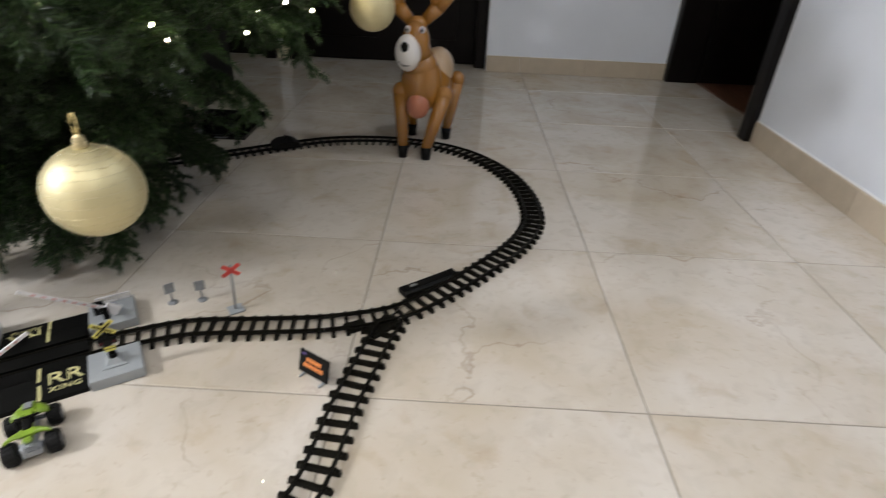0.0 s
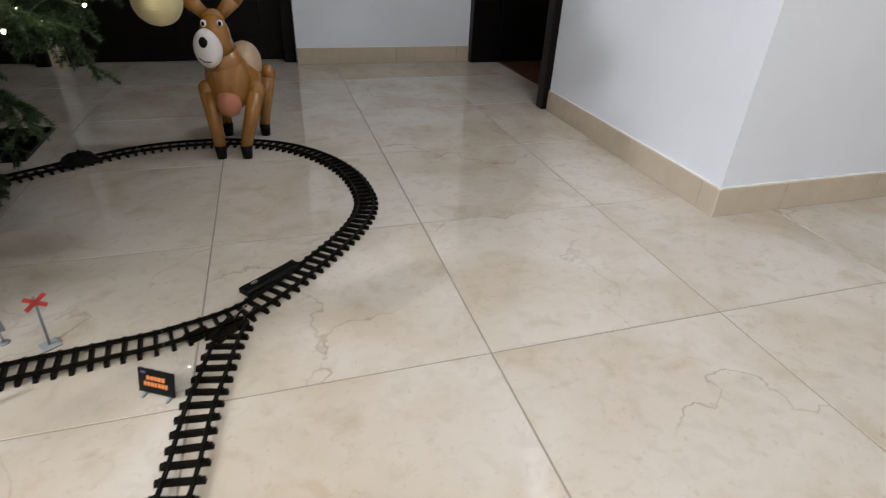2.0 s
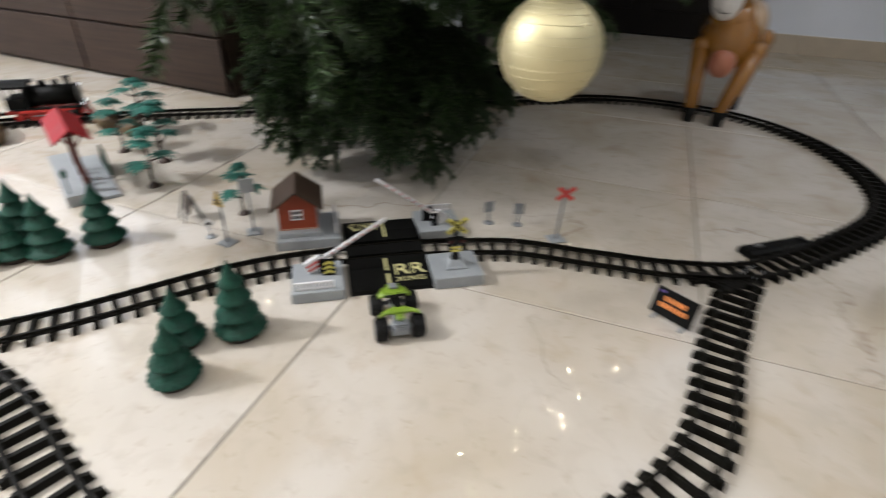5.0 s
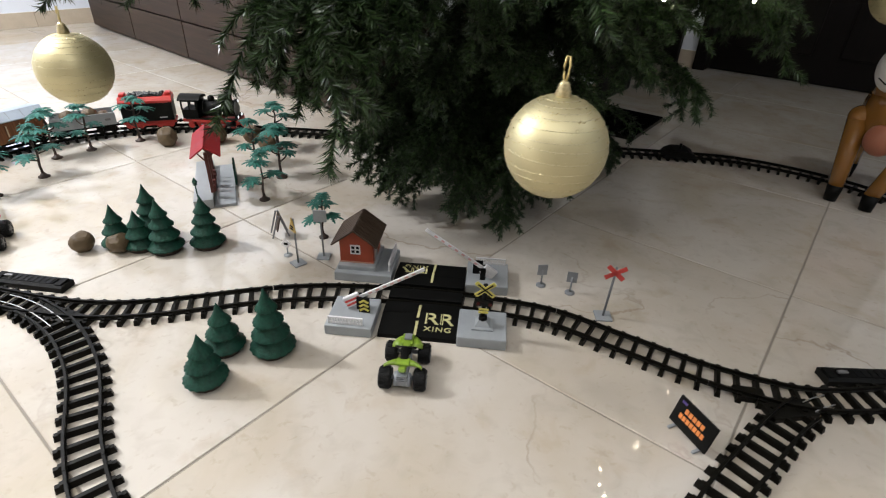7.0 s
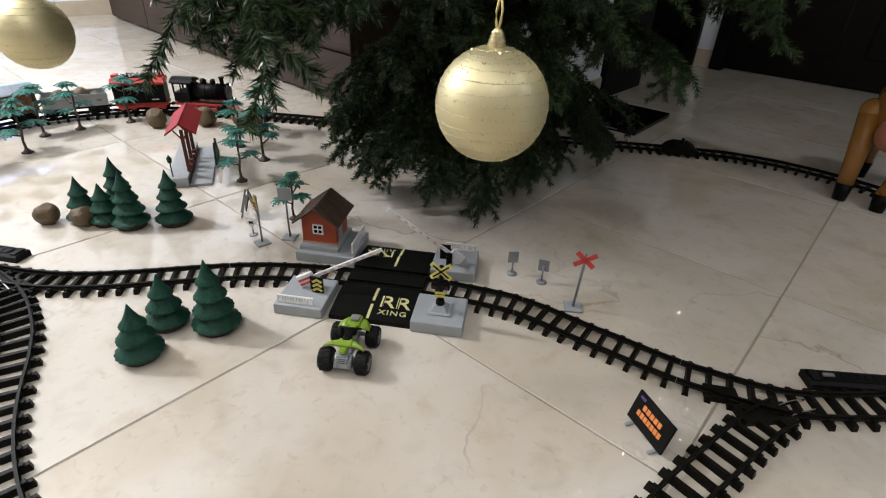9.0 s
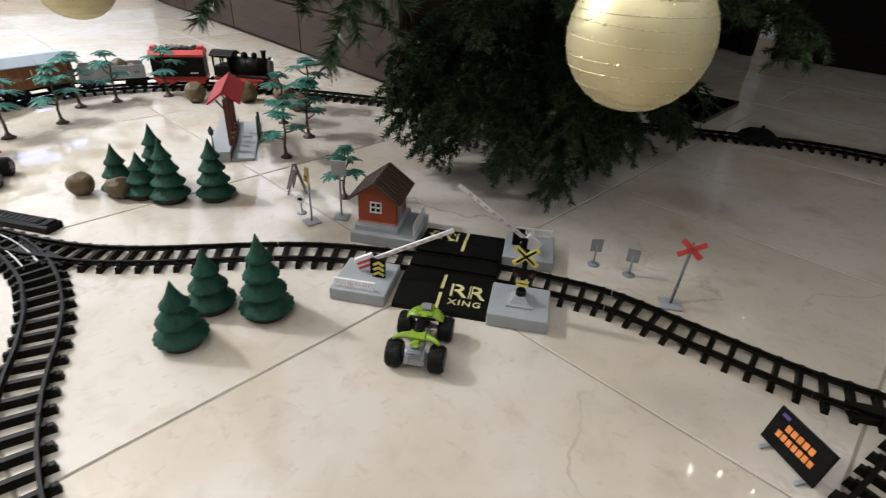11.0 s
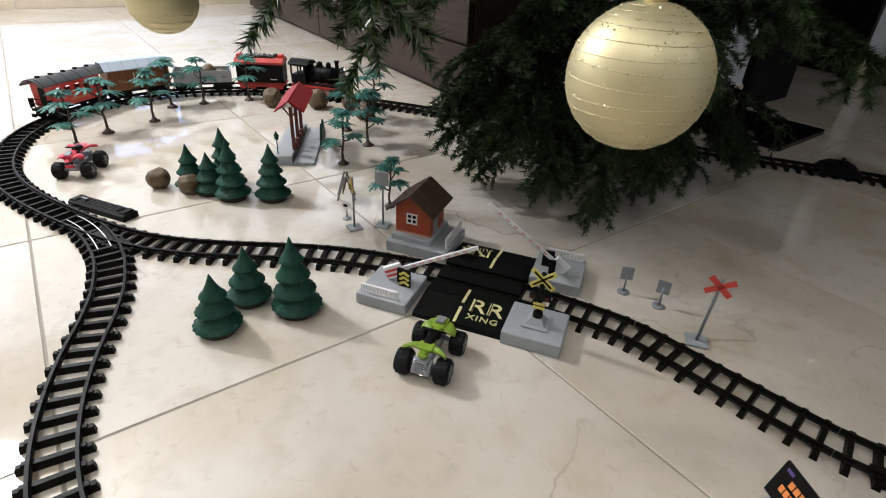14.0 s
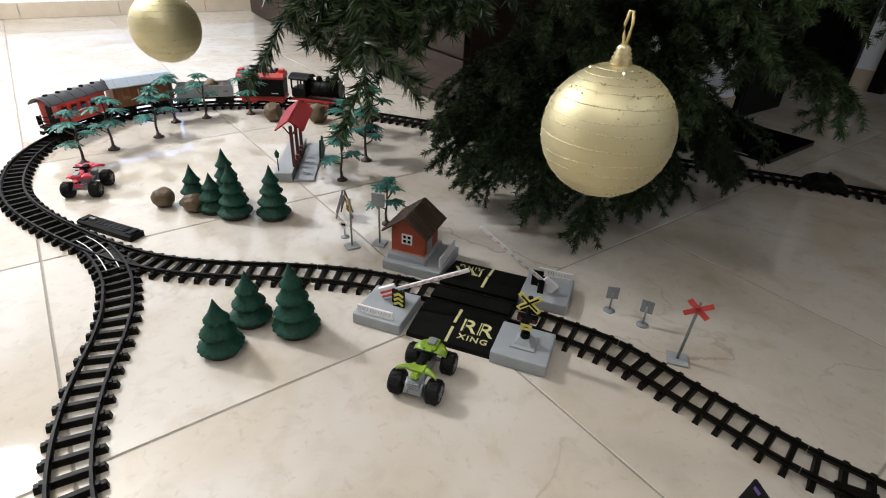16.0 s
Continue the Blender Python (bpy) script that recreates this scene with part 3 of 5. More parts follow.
def on_track(name, label, s):
    p0, p1 = main.at(s - 0.07), main.at(s + 0.07)
    mid = (p0 + p1) / 2
    # wagons face against the line's own way: the engine leads towards the back straight
    t = thing(name, label, "toy train", mid[0], mid[1], RAILTOP - 0.001, math.degrees(math.atan2(p0[1] - p1[1], p0[0] - p1[0])), "toy train")
    t.scale = (0.955, 0.97, 1.05)
    return t


def passenger_coach(s):
    c = on_track("passenger_coach", "red plastic toy passenger coach with black curved roof", s)
    part("chassis", box(fresh(), (0, 0, 0.027), (0.240, 0.062, 0.008), 0.0015), BLACK, c)
    L, W, z0, z1, n = 0.186, 0.076, 0.031, 0.096, 5
    for sd in (-1, 1):
        # side wall with five window openings, built round them
        bm = fresh()
        zb, zt = 0.060, 0.086
        box(bm, (0, sd * W / 2, (z0 + zb) / 2), (L, 0.003, zb - z0))
        box(bm, (0, sd * W / 2, (zt + z1) / 2), (L, 0.003, z1 - zt))
        step = L / n
        for i in range(n + 1):
            w = 0.014 if 0 < i < n else 0.010
            xc = -L / 2 + i * step + (0.005 if i == 0 else -0.005 if i == n else 0)
            box(bm, (xc, sd * W / 2, (zb + zt) / 2), (w, 0.003, zt - zb))
        wall = part("side_wall", bm, RED, c)
        for i in range(n):
            xc = -L / 2 + (i + 0.5) * step
            fr = fresh()
            for dx in (-0.0125, 0.0125):
                box(fr, (xc + dx, sd * (W / 2 + 0.0016), 0.073), (0.002, 0.0022, 0.028))
            for zz in (0.0600, 0.0865):
                box(fr, (xc, sd * (W / 2 + 0.0016), zz), (0.023, 0.0022, 0.002))
            part("window_frame", fr, RED, wall)
        part("nameplate_bar", box(fresh(), (0.0, sd * (W / 2 + 0.002), 0.045), (0.075, 0.0012, 0.005)), material("dull gold print", (0.45, 0.16, 0.04), 0.5) if sd < 0 else YELLOW, wall)
    for sx in (-1, 1):
        end = part("end_wall", box(fresh(), (sx * L / 2, 0, (z0 + z1) / 2), (0.003, W - 0.004, z1 - z0), 0.0005), RED, c)
        part("end_door", box(fresh(), (sx * (L / 2 + 0.002), 0, 0.060), (0.002, 0.024, 0.054), 0.0005), BLACK, end)
        rail = fresh()
        px = sx * 0.116
        for yy in (-0.034, -0.017, 0.017, 0.034):
            rod(rail, (px, yy, 0.031), (px, yy, 0.058), 0.0015, seg=6)
        for zz in (0.045, 0.058):
            rod(rail, (px, -0.034, zz), (px, 0.034, zz), 0.0016, seg=6)
        for yy in (-0.036, 0.036):
            box(rail, (px - sx * 0.008, yy, 0.044), (0.018, 0.002, 0.026), 0.0005)
        part("platform_railing", rail, BLACK, c)
        coupler(c, sx * 0.128)
        bogie(c, sx * 0.078)
    part("seat_row", box(fresh(), (0, 0, 0.045), (L - 0.02, 0.050, 0.022), 0.002), BLACK, c)
    prof = [(math.sin(a) * 0.048, 0.096 + 0.018 * (math.cos(a * 1.45) - math.cos(1.45)) / (1 - math.cos(1.45))) for a in [i / 8 - 1 for i in range(17)]]
    outline = prof + [(x * 0.97, z - 0.003) for x, z in prof[::-1]]
    roof = part("roof", prism(fresh(), outline, 0.250, pose(0, 0, 0, 0, 0, 90)), DARKROOF, c)
    for i in range(5):
        x = (i - 2) * 0.046
        bm = box(fresh(), (x, 0, 0.1155), (0.011, 0.010, 0.007), 0.002)
        part("roof_vent", bm, BLACK, roof)
    for i in range(6):
        x = (i - 2.5) * 0.046
        seam = [(px, pz + 0.0008) for px, pz in prof] + [(px, pz - 0.001) for px, pz in prof[::-1]]
        part("roof_seam", prism(fresh(), seam, 0.0016, pose(x, 0, 0, 0, 0, 90)), BLACK, roof)
    return c


DARKROOF = material("black-grey roof plastic", (0.030, 0.032, 0.034), 0.45, vary=0.2, scale=40)


PALEBAR = material("pale tan plastic", (0.50, 0.40, 0.28), 0.5)


def box_car(s):
    c = on_track("box_car", "brown plastic toy box car with grey-blue roof and closed doors", s)
    part("chassis", box(fresh(), (0, 0, 0.027), (0.205, 0.062, 0.008), 0.0015), BLACK, c)
    L, W, z0, z1 = 0.206, 0.078, 0.031, 0.094
    door = 0.046
    for sd in (-1, 1):
        for sx in (-1, 1):
            w = (L - door) / 2
            wall = part("side_wall", box(fresh(), (sx * (door / 2 + w / 2), sd * W / 2, (z0 + z1) / 2), (w, 0.003, z1 - z0), 0.0005), BOXBROWN, c)
            for i in range(4):
                part("plank_rib", box(fresh(), (sx * (door / 2 + w * (i + 0.5) / 4), sd * (W / 2 + 0.0018), (z0 + z1) / 2), (0.0022, 0.0014, z1 - z0 - 0.004)), BOXBROWN, wall)
        part("door_rail", box(fresh(), (0.02, sd * (W / 2 + 0.003), z0 + 0.003), (0.11, 0.003, 0.003)), BROWNROOF, c)
        leaf = part("sliding_door", box(fresh(), (0.0, sd * (W / 2 + 0.0035), (z0 + z1) / 2), (0.050, 0.002, z1 - z0 - 0.004), 0.0005), BOXBROWN, c)
        for hx in (-0.021, 0.021):
            part("door_bar", box(fresh(), (hx, sd * (W / 2 + 0.0052), (z0 + z1) / 2 + 0.004), (0.004, 0.0016, 0.034), 0.0004), PALEBAR, leaf, "pale door bar")
        part("lettering_bar", box(fresh(), (-0.062, sd * (W / 2 + 0.0022), 0.060), (0.026, 0.001, 0.010)), material("faded white print", (0.22, 0.12, 0.06), 0.6), c)
    for sx in (-1, 1):
        gable = [(-W / 2, z0), (W / 2, z0), (W / 2, z1), (0.018, z1 + 0.019), (-0.018, z1 + 0.019), (-W / 2, z1)]
        part("end_wall", prism(fresh(), gable, 0.003, pose(sx * (L / 2 - 0.0015), 0, 0, 0, 0, 90)), BOXBROWN, c)
        coupler(c, sx * 0.115)
        bogie(c, sx * 0.066)
    part("inner_floor", box(fresh(), (0, 0, 0.033), (L - 0.01, W - 0.006, 0.003)), BLACK, c)
    roof = [(-0.046, 0.0935), (-0.018, 0.1155), (0.018, 0.1155), (0.046, 0.0935), (0.046, 0.0965), (0.018, 0.1185), (-0.018, 0.1185), (-0.046, 0.0965)]
    r = part("roof", prism(fresh(), roof, 0.226, pose(0, 0, 0, 0, 0, 90)), ROOFGREY, c)
    for i in range(5):
        for sd in (-1, 1):
            part("roof_seam", box(fresh(), (0, 0, 0), (0.0014, 0.035, 0.0012), 0, pose((i - 2) * 0.045, sd * 0.032, 0.1081, sd * -38.2, 0, 0)), GREY, r)
    return c


def boulder(bm, c, r, seed, mat=0):
    rng = random.Random(seed)
    out = bmesh.ops.create_icosphere(bm, subdivisions=3 if r > 0.012 else 1, radius=1.0)
    axes = [(Vector((rng.gauss(0, 1), rng.gauss(0, 1), rng.gauss(0, 1))).normalized(), rng.uniform(0.80, 0.96)) for _ in range(18)]
    for v in out["verts"]:
        d = v.co.normalized()
        k = 1.0
        for ax, lim in axes:
            t = d.dot(ax)
            if t > 0:
                k = min(k, lim / t)
        v.co = Vector(c) + d * k * r * rng.uniform(0.985, 1.015)
        v.co.z = max(v.co.z, c[2] - r * 0.86)
    for f in {f for v in out["verts"] for f in v.link_faces}:
        f.material_index, f.smooth = mat, False
    return bm


def gondola(s):
    c = on_track("gondola_car", "grey plastic toy open wagon loaded with brown boulders", s)
    part("chassis", box(fresh(), (0, 0, 0.027), (0.200, 0.062, 0.008), 0.0015), BLACK, c)
    L, W, z0, z1 = 0.204, 0.080, 0.031, 0.071
    for sd in (-1, 1):
        wall = part("side_wall", box(fresh(), (0, sd * W / 2, (z0 + z1) / 2), (L, 0.0035, z1 - z0), 0.0007), GREY, c)
        for i in range(7):
            part("rib", box(fresh(), ((i - 3) * 0.031, sd * (W / 2 + 0.002), (z0 + z1) / 2), (0.003, 0.002, z1 - z0 - 0.006)), GREY, wall)
        for x in (-0.075, 0.075):
            part("lettering_bar", box(fresh(), (x, sd * (W / 2 + 0.0024), 0.050), (0.018, 0.001, 0.007)), DARKGREY, wall)
    for sx in (-1, 1):
        part("end_wall", box(fresh(), (sx * (L / 2 - 0.002), 0, (z0 + z1) / 2), (0.0035, W - 0.004, z1 - z0), 0.0007), GREY, c)
        coupler(c, sx * 0.114)
        bogie(c, sx * 0.066)
    part("wagon_floor", box(fresh(), (0, 0, 0.034), (L - 0.008, W - 0.006, 0.004)), GREY, c)
    for i, (x, y, r) in enumerate(((-0.045, 0.004, 0.028), (0.022, -0.004, 0.030), (0.066, 0.008, 0.020))):
        st = boulder(fresh(), (0, 0, r * 0.8), r, 60 + i)
        ob = tagged(part("boulder", st, STONE), "tan moulded toy boulder lying in the open wagon", "toy stone", "toy stones")
        ob.matrix_basis = c.matrix_basis @ pose(x, y, 0.036)
    return c


def tender(s):
    c = on_track("coal_tender", "black toy coal tender with red rim and underframe", s)
    part("chassis", box(fresh(), (0, 0, 0.026), (0.182, 0.066, 0.010), 0.0015), RED, c)
    body = part("body", box(fresh(), (0, 0, 0.063), (0.176, 0.078, 0.062), 0.003), BLACK, c)
    rim = fresh()
    prism(rim, [(-0.041, 0.094), (0.041, 0.094), (0.041, 0.101), (0.030, 0.113), (-0.030, 0.113), (-0.041, 0.101)], 0.182, pose(0, 0, 0, 0, 0, 90))
    top = part("top_deck", rim, RED, c, "bright red sloped top deck")
    for sx in (-1, 1):
        part("hatch", box(fresh(), (sx * 0.078, 0, 0.117), (0.020, 0.034, 0.012), 0.004), RED, top)
    coal = fresh()
    rng = random.Random(5)
    for i in range(90):
        x, y = rng.uniform(-0.058, 0.058), rng.uniform(-0.022, 0.022)
        boulder(coal, (x, y, 0.113 + rng.uniform(0, 0.006)), rng.uniform(0.005, 0.008), i)
    box(coal, (0, 0, 0.1135), (0.118, 0.050, 0.006), 0.001)
    part("coal_load", coal, COAL, c, "heap of shiny black coal")
    for sd in (-1, 1):
        part("side_frame", box(fresh(), (0, sd * 0.034, 0.020), (0.150, 0.004, 0.008), 0.001), RED, c)
        part("lettering_bar", box(fresh(), (0.052, sd * 0.0393, 0.044), (0.026, 0.0012, 0.003)), WHITE, body)
    for sx in (-1, 1):
        bogie(c, sx * 0.052, RED)
        coupler(c, sx * 0.103)
    return c


def locomotive(s):
    c = on_track("steam_locomotive", "black toy steam locomotive with red running gear", s)
    part("frame", box(fresh(), (0.0, 0, 0.026), (0.210, 0.050, 0.010), 0.0015), RED, c)
    for sd in (-1, 1):
        part("running_board", box(fresh(), (0.012, sd * 0.033, 0.036), (0.196, 0.016, 0.004), 0.001), BLACK, c)
        part("valance", box(fresh(), (0.012, sd * 0.040, 0.031), (0.150, 0.002, 0.007), 0.0005), RED, c)
        part("connecting_rod", box(fresh(), (0.01, sd * 0.033, 0.016), (0.090, 0.003, 0.004), 0.001), SILVER, c)
        part("cylinder", rod(fresh(), (0.066, sd * 0.036, 0.021), (0.098, sd * 0.036, 0.021), 0.010, seg=16), BLACK, c)
    boiler = fresh()
    rod(boiler, (-0.035, 0, 0.067), (0.100, 0, 0.067), 0.028, seg=28)
    for x in (-0.02, 0.02, 0.06, 0.098):
        rod(boiler, (x - 0.0015, 0, 0.067), (x + 0.0015, 0, 0.067), 0.0292, seg=28)
    b = part("boiler", boiler, BLACK, c)
    part("smokebox_door", lathe(fresh(), [(0.027, 0), (0.026, 0.004), (0.016, 0.008), (0.004, 0.009)], 24, m=pose(0.100, 0, 0.067, 0, 90, 0)), DARKGREY, b)
    part("chimney", lathe(fresh(), [(0.009, 0.088), (0.0075, 0.098), (0.008, 0.112), (0.011, 0.116), (0.011, 0.119), (0.007, 0.119)], 18, m=pose(0.080, 0, 0)), BLACK, b)
    for x, r in ((0.045, 0.010), (0.008, 0.012)):
        part("dome", lathe(fresh(), [(r, 0.090), (r, 0.102), (r * 0.85, 0.108), (r * 0.4, 0.111), (0.0005, 0.1115)], 18, m=pose(x, 0, 0)), BLACK, b)
    cab = fresh()
    box(cab, (-0.066, 0, 0.052), (0.060, 0.074, 0.030), 0.001)
    for sd in (-1, 1):
        for x in (-0.094, -0.066, -0.039):
            box(cab, (x, sd * 0.036, 0.083), (0.006 if x != -0.066 else 0.004, 0.003, 0.034))
        box(cab, (-0.066, sd * 0.036, 0.098), (0.060, 0.003, 0.006))
    box(cab, (-0.037, 0, 0.082), (0.003, 0.070, 0.036))
    k = part("cab", cab, BLACK, c)
    prof = [(math.sin(a) * 0.044, 0.100 + 0.014 * (math.cos(a * 1.4) - math.cos(1.4)) / (1 - math.cos(1.4))) for a in [i / 6 - 1 for i in range(13)]]
    part("cab_roof", prism(fresh(), prof + [(x * 0.96, z - 0.003) for x, z in prof[::-1]], 0.082, pose(-0.066, 0, 0, 0, 0, 90)), BLACK, k)
    pilot = fresh()
    box(pilot, (0.108, 0, 0.026), (0.008, 0.076, 0.014), 0.001)
    for i in range(5):
        rod(pilot, (0.112, (i - 2) * 0.014, 0.022), (0.124, (i - 2) * 0.010, 0.007), 0.002, seg=6)
    part("pilot", pilot, RED, c, "red pilot beam")
    for y, z in ((-0.020, 0.042), (0.020, 0.042), (0, 0.094)):
        lampbm = rod(fresh(), (0.098, y, z), (0.109, y, z), 0.006, seg=14)
        lm = part("head_lamp", lampbm, BLACK, c)
        part("lens", rod(fresh(), (0.109, y, z), (0.1105, y, z), 0.005, seg=14), HEADLIGHT, lm, "lit white lens")
    for x in (-0.035, 0.0, 0.038):
        wheelset(c, x, 0.0165, RED)
    wheelset(c, 0.085, 0.011, RED)
    wheelset(c, -0.075, 0.011, RED)
    coupler(c, -0.112)
    return c


s_head = main.near(-1.977, 0.917) - 0.073
locomotive(s_head)
tender(s_head + 0.217)
gondola(s_head + 0.429)
box_car(s_head + 0.651)
passenger_coach(s_head + 0.886)

# ---- level crossing ----
CX, CY, CTURN = -0.602, 0.648, 33.0
CM = pose(CX, CY, 0, 0, 0, CTURN)


def at_crossing(name, label, category, u, v, turn=0.0, group=""):
    p = CM @ Vector((u, v, 0))
    return thing(name, label, category, p.x, p.y, 0, CTURN + turn, group)


def lettering(name, text, size, m, mat, parent, depth=0.0006):
    cu = bpy.data.curves.new(name, "FONT")
    cu.body, cu.size, cu.extrude, cu.align_x, cu.align_y, cu.offset = text, size, depth, "CENTER", "CENTER", size * 0.007
    cu.space_character = 1.0 if len(text) < 3 else 1.18
    tmp = new(name, cu)
    mesh = bpy.data.meshes.new_from_object(tmp.evaluated_get(bpy.context.evaluated_depsgraph_get()))
    bpy.data.objects.remove(tmp)
    mesh.materials.append(mat)
    ob = new(name, mesh)
    ob.parent, ob.matrix_basis = parent, m
    return ob


pad = at_crossing("crossing_pad", "black plastic level crossing road pad with yellow lettering", "toy road", 0, 0)
bm = fresh()
prism(bm, [(-0.131, 0), (0.131, 0), (0.129, 0.008), (0.070, 0.0165), (0.030, 0.0165), (0.030, 0.010), (-0.030, 0.010), (-0.030, 0.0165), (-0.070, 0.0165), (-0.129, 0.008)], 0.156, pose(0, 0, 0, 0, 0, 90))
part("road_plate", bm, BLACK, pad)
part("middle_plank", box(fresh(), (0, 0, 0.0137), (0.154, 0.040, 0.005), 0.0006), BLACK, pad)
for sg, turn in ((-1, 0), (1, 180)):
    tilt = math.degrees(math.atan2(0.0085, 0.060)) * -sg
    for y0, y1 in ((0.042, 0.082), (0.090, 0.127)):
        ym = sg * (y0 + y1) / 2
        part("road_line", box(fresh(), (0, 0, 0), (0.005, y1 - y0, 0.0012), 0, pose(sg * 0.006, ym, 0.0165 - max(0, (abs(ym) - 0.070)) * 0.142 + 0.0004, tilt if abs(ym) > 0.07 else 0, 0, 0)), PALEYELLOW, pad, "yellow road line")
    for dx in (-0.0222, 0.0063):
        part("stencil_gap", box(fresh(), (dx, 0, 0), (0.0018, 0.040, 0.0012), 0, pose(-sg * 0.036, sg * 0.082, 0.0165 - 0.012 * 0.142 + 0.0011, tilt, 0, turn)), BLACK, pad)
    for text, size, v in (("RR", 0.044, 0.082), ("XING", 0.0172, 0.108)):
        lettering("road_lettering", text, size, pose(-sg * 0.036, sg * v, 0.0165 - max(0, v - 0.070) * 0.142 + 0.0006, tilt, 0, turn) @ Matrix.Diagonal((1.14, 0.95, 1, 1)), PALEYELLOW, pad)


def plinth(bm, w, d, h, mat=0):
    box(bm, (0, 0, h / 2), (w, d, h), 0.0028, None, mat)


def picket_fence(parent, x, y, turn, w=0.064):
    m = pose(x, y, 0, 0, 0, turn)
    bm = fresh()
    for i in range(13):
        box(bm, (-w / 2 + i * w / 12, 0, 0.0085), (0.0031, 0.0018, 0.017), 0, m)
    for z in (0.003, 0.0155):
        box(bm, (0, 0.0008, z), (w + 0.004, 0.0040, 0.0030), 0.0005, m)
    f = part("picket_fence", bm, WHITE, parent, "white picket fence")
    f.location.z = 0.021
    return f


def barrier(u, v, flip, tip_u, tip_v, tip_z):
    g = at_crossing("crossing_gate", "grey plastic level crossing gate with striped white arm", "toy gate", u, v, 0, "crossing gates")
    bm = fresh()
    plinth(bm, 0.092, 0.098, 0.022)
    part("base", bm, GREY, g)
    picket_fence(g, -flip * 0.006, -flip * 0.040, 0)
    piv = Vector((flip * 0.010, flip * 0.018, 0.047))
    post = fresh()
    for dy in (-0.007, 0.007):
        box(post, (piv.x, piv.y + dy, 0.036), (0.012, 0.004, 0.030), 0.001)
    part("gate_post", post, BLACK, g)
    chev = part("chevron_board", box(fresh(), (piv.x + flip * 0.012, piv.y - flip * 0.016, 0.039), (0.022, 0.004, 0.034), 0.001), BLACK, g)
    for i in range(3):
        for sx in (-1, 1):
            part("chevron", box(fresh(), (0, 0, 0), (0.011, 0.0010, 0.0045), 0, pose(piv.x + flip * 0.012 + sx * 0.0042, piv.y - flip * 0.0186, 0.030 + i * 0.0095, 0, sx * 32, 0)), YELLOW, chev)
    tip = Vector((tip_u - u, tip_v - v, tip_z))
    d = (tip - piv).normalized()
    rot = d.to_track_quat("X", "Z").to_matrix().to_4x4()
    m = Matrix.Translation(piv) @ rot
    length = (tip - piv).length
    arm = part("gate_arm", box(fresh(), (length / 2, 0, 0), (length, 0.004, 0.0075), 0.0012, m), WHITE, g)
    for i in range(7):
        part("arm_stripe", box(fresh(), (0.022 + i * (length - 0.03) / 7, 0, 0), (0.008, 0.0046, 0.0040), 0, m), PINK, arm, "faded red stripe")
    part("counterweight", box(fresh(), (-0.016, 0, 0), (0.032, 0.007, 0.025), 0.0015, m), WHITE, arm)
    for dz in (-0.006, 0.003):
        part("weight_stripe", box(fresh(), (-0.016, 0, dz), (0.030, 0.0080, 0.0048), 0, m), PRINTRED if flip > 0 else WHITE, arm)
    return g


barrier(-0.134, -0.088, 1, 0.0, -0.034, 0.101)
barrier(0.126, 0.088, -1, -0.008, 0.046, 0.146)

LENSRED = material("unlit dark red lens", (0.05, 0.004, 0.004), 0.2)
sig = at_crossing("crossing_signal", "black toy crossing signal post with yellow crossbuck on grey base", "toy signal", 0.122, -0.094)
bm = fresh()
plinth(bm, 0.094, 0.088, 0.024)
part("base", bm, GREY, sig)
part("pedestal", lathe(fresh(), [(0.029, 0.024), (0.029, 0.027), (0.021, 0.028), (0.011, 0.038), (0.009, 0.038)], 4, m=pose(0, 0, 0, 0, 0, 45), smooth=False), GREY, sig)
pole = rod(fresh(), (0, 0, 0.036), (0, 0, 0.118), 0.0042, seg=12)
rod(pole, (0, 0, 0.038), (0, 0, 0.046), 0.0085, 0.0075, seg=14)
part("pole", pole, BLACK, sig)
for sx in (-1, 1):
    arm = part("crossbuck_arm", box(fresh(), (0, -0.006, 0), (0.046, 0.002, 0.0085), 0.0005, pose(0, 0, 0.110, 0, sx * 40, 0)), YELLOW, sig, "yellow crossbuck arm")
    part("lettering_bar", box(fresh(), (0, -0.0074, 0), (0.036, 0.0008, 0.0028), 0, pose(0, 0, 0.110, 0, sx * 40, 0)), BLACK, arm)
part("signal_head", box(fresh(), (0, -0.003, 0.078), (0.034, 0.008, 0.014), 0.003), BLACK, sig)
for sx in (-1, 1):
    part("signal_lens", rod(fresh(), (sx * 0.011, -0.0075, 0.078), (sx * 0.011, -0.009, 0.078), 0.0036, seg=12), LENSRED, sig)
for dz in (0.057, 0.064):
    part("number_bar", box(fresh(), (0, -0.005, dz), (0.019, 0.002, 0.0042), 0.0003), YELLOW, sig)

# gatekeeper's house
HX0 = -0.016
hs = at_crossing("gatekeeper_house", "small brick-red toy gatekeeper house with brown roof", "toy house", -0.148, 0.104)
bm = fresh()
plinth(bm, 0.128, 0.118, 0.022)
box(bm, (HX0, 0.004, 0.026), (0.086, 0.100, 0.014), 0.003)
part("base", bm, GREY, hs)
HX, HW, HD, Z0, Z1, ZR = -0.018, 0.074, 0.074, 0.032, 0.092, 0.120
gable = [(-HW / 2, Z0), (HW / 2, Z0), (HW / 2, Z1), (0, ZR), (-HW / 2, Z1)]
part("wall", prism(fresh(), gable, HD, pose(HX, 0.006, 0)), HOUSERED, hs)
part("footing", box(fresh(), (HX, 0.006, Z0 + 0.002), (HW + 0.003, HD + 0.003, 0.004), 0.0006), material("pale trim", (0.42, 0.24, 0.18), 0.6), hs)
slope = math.degrees(math.atan2(ZR - Z1, HW / 2))
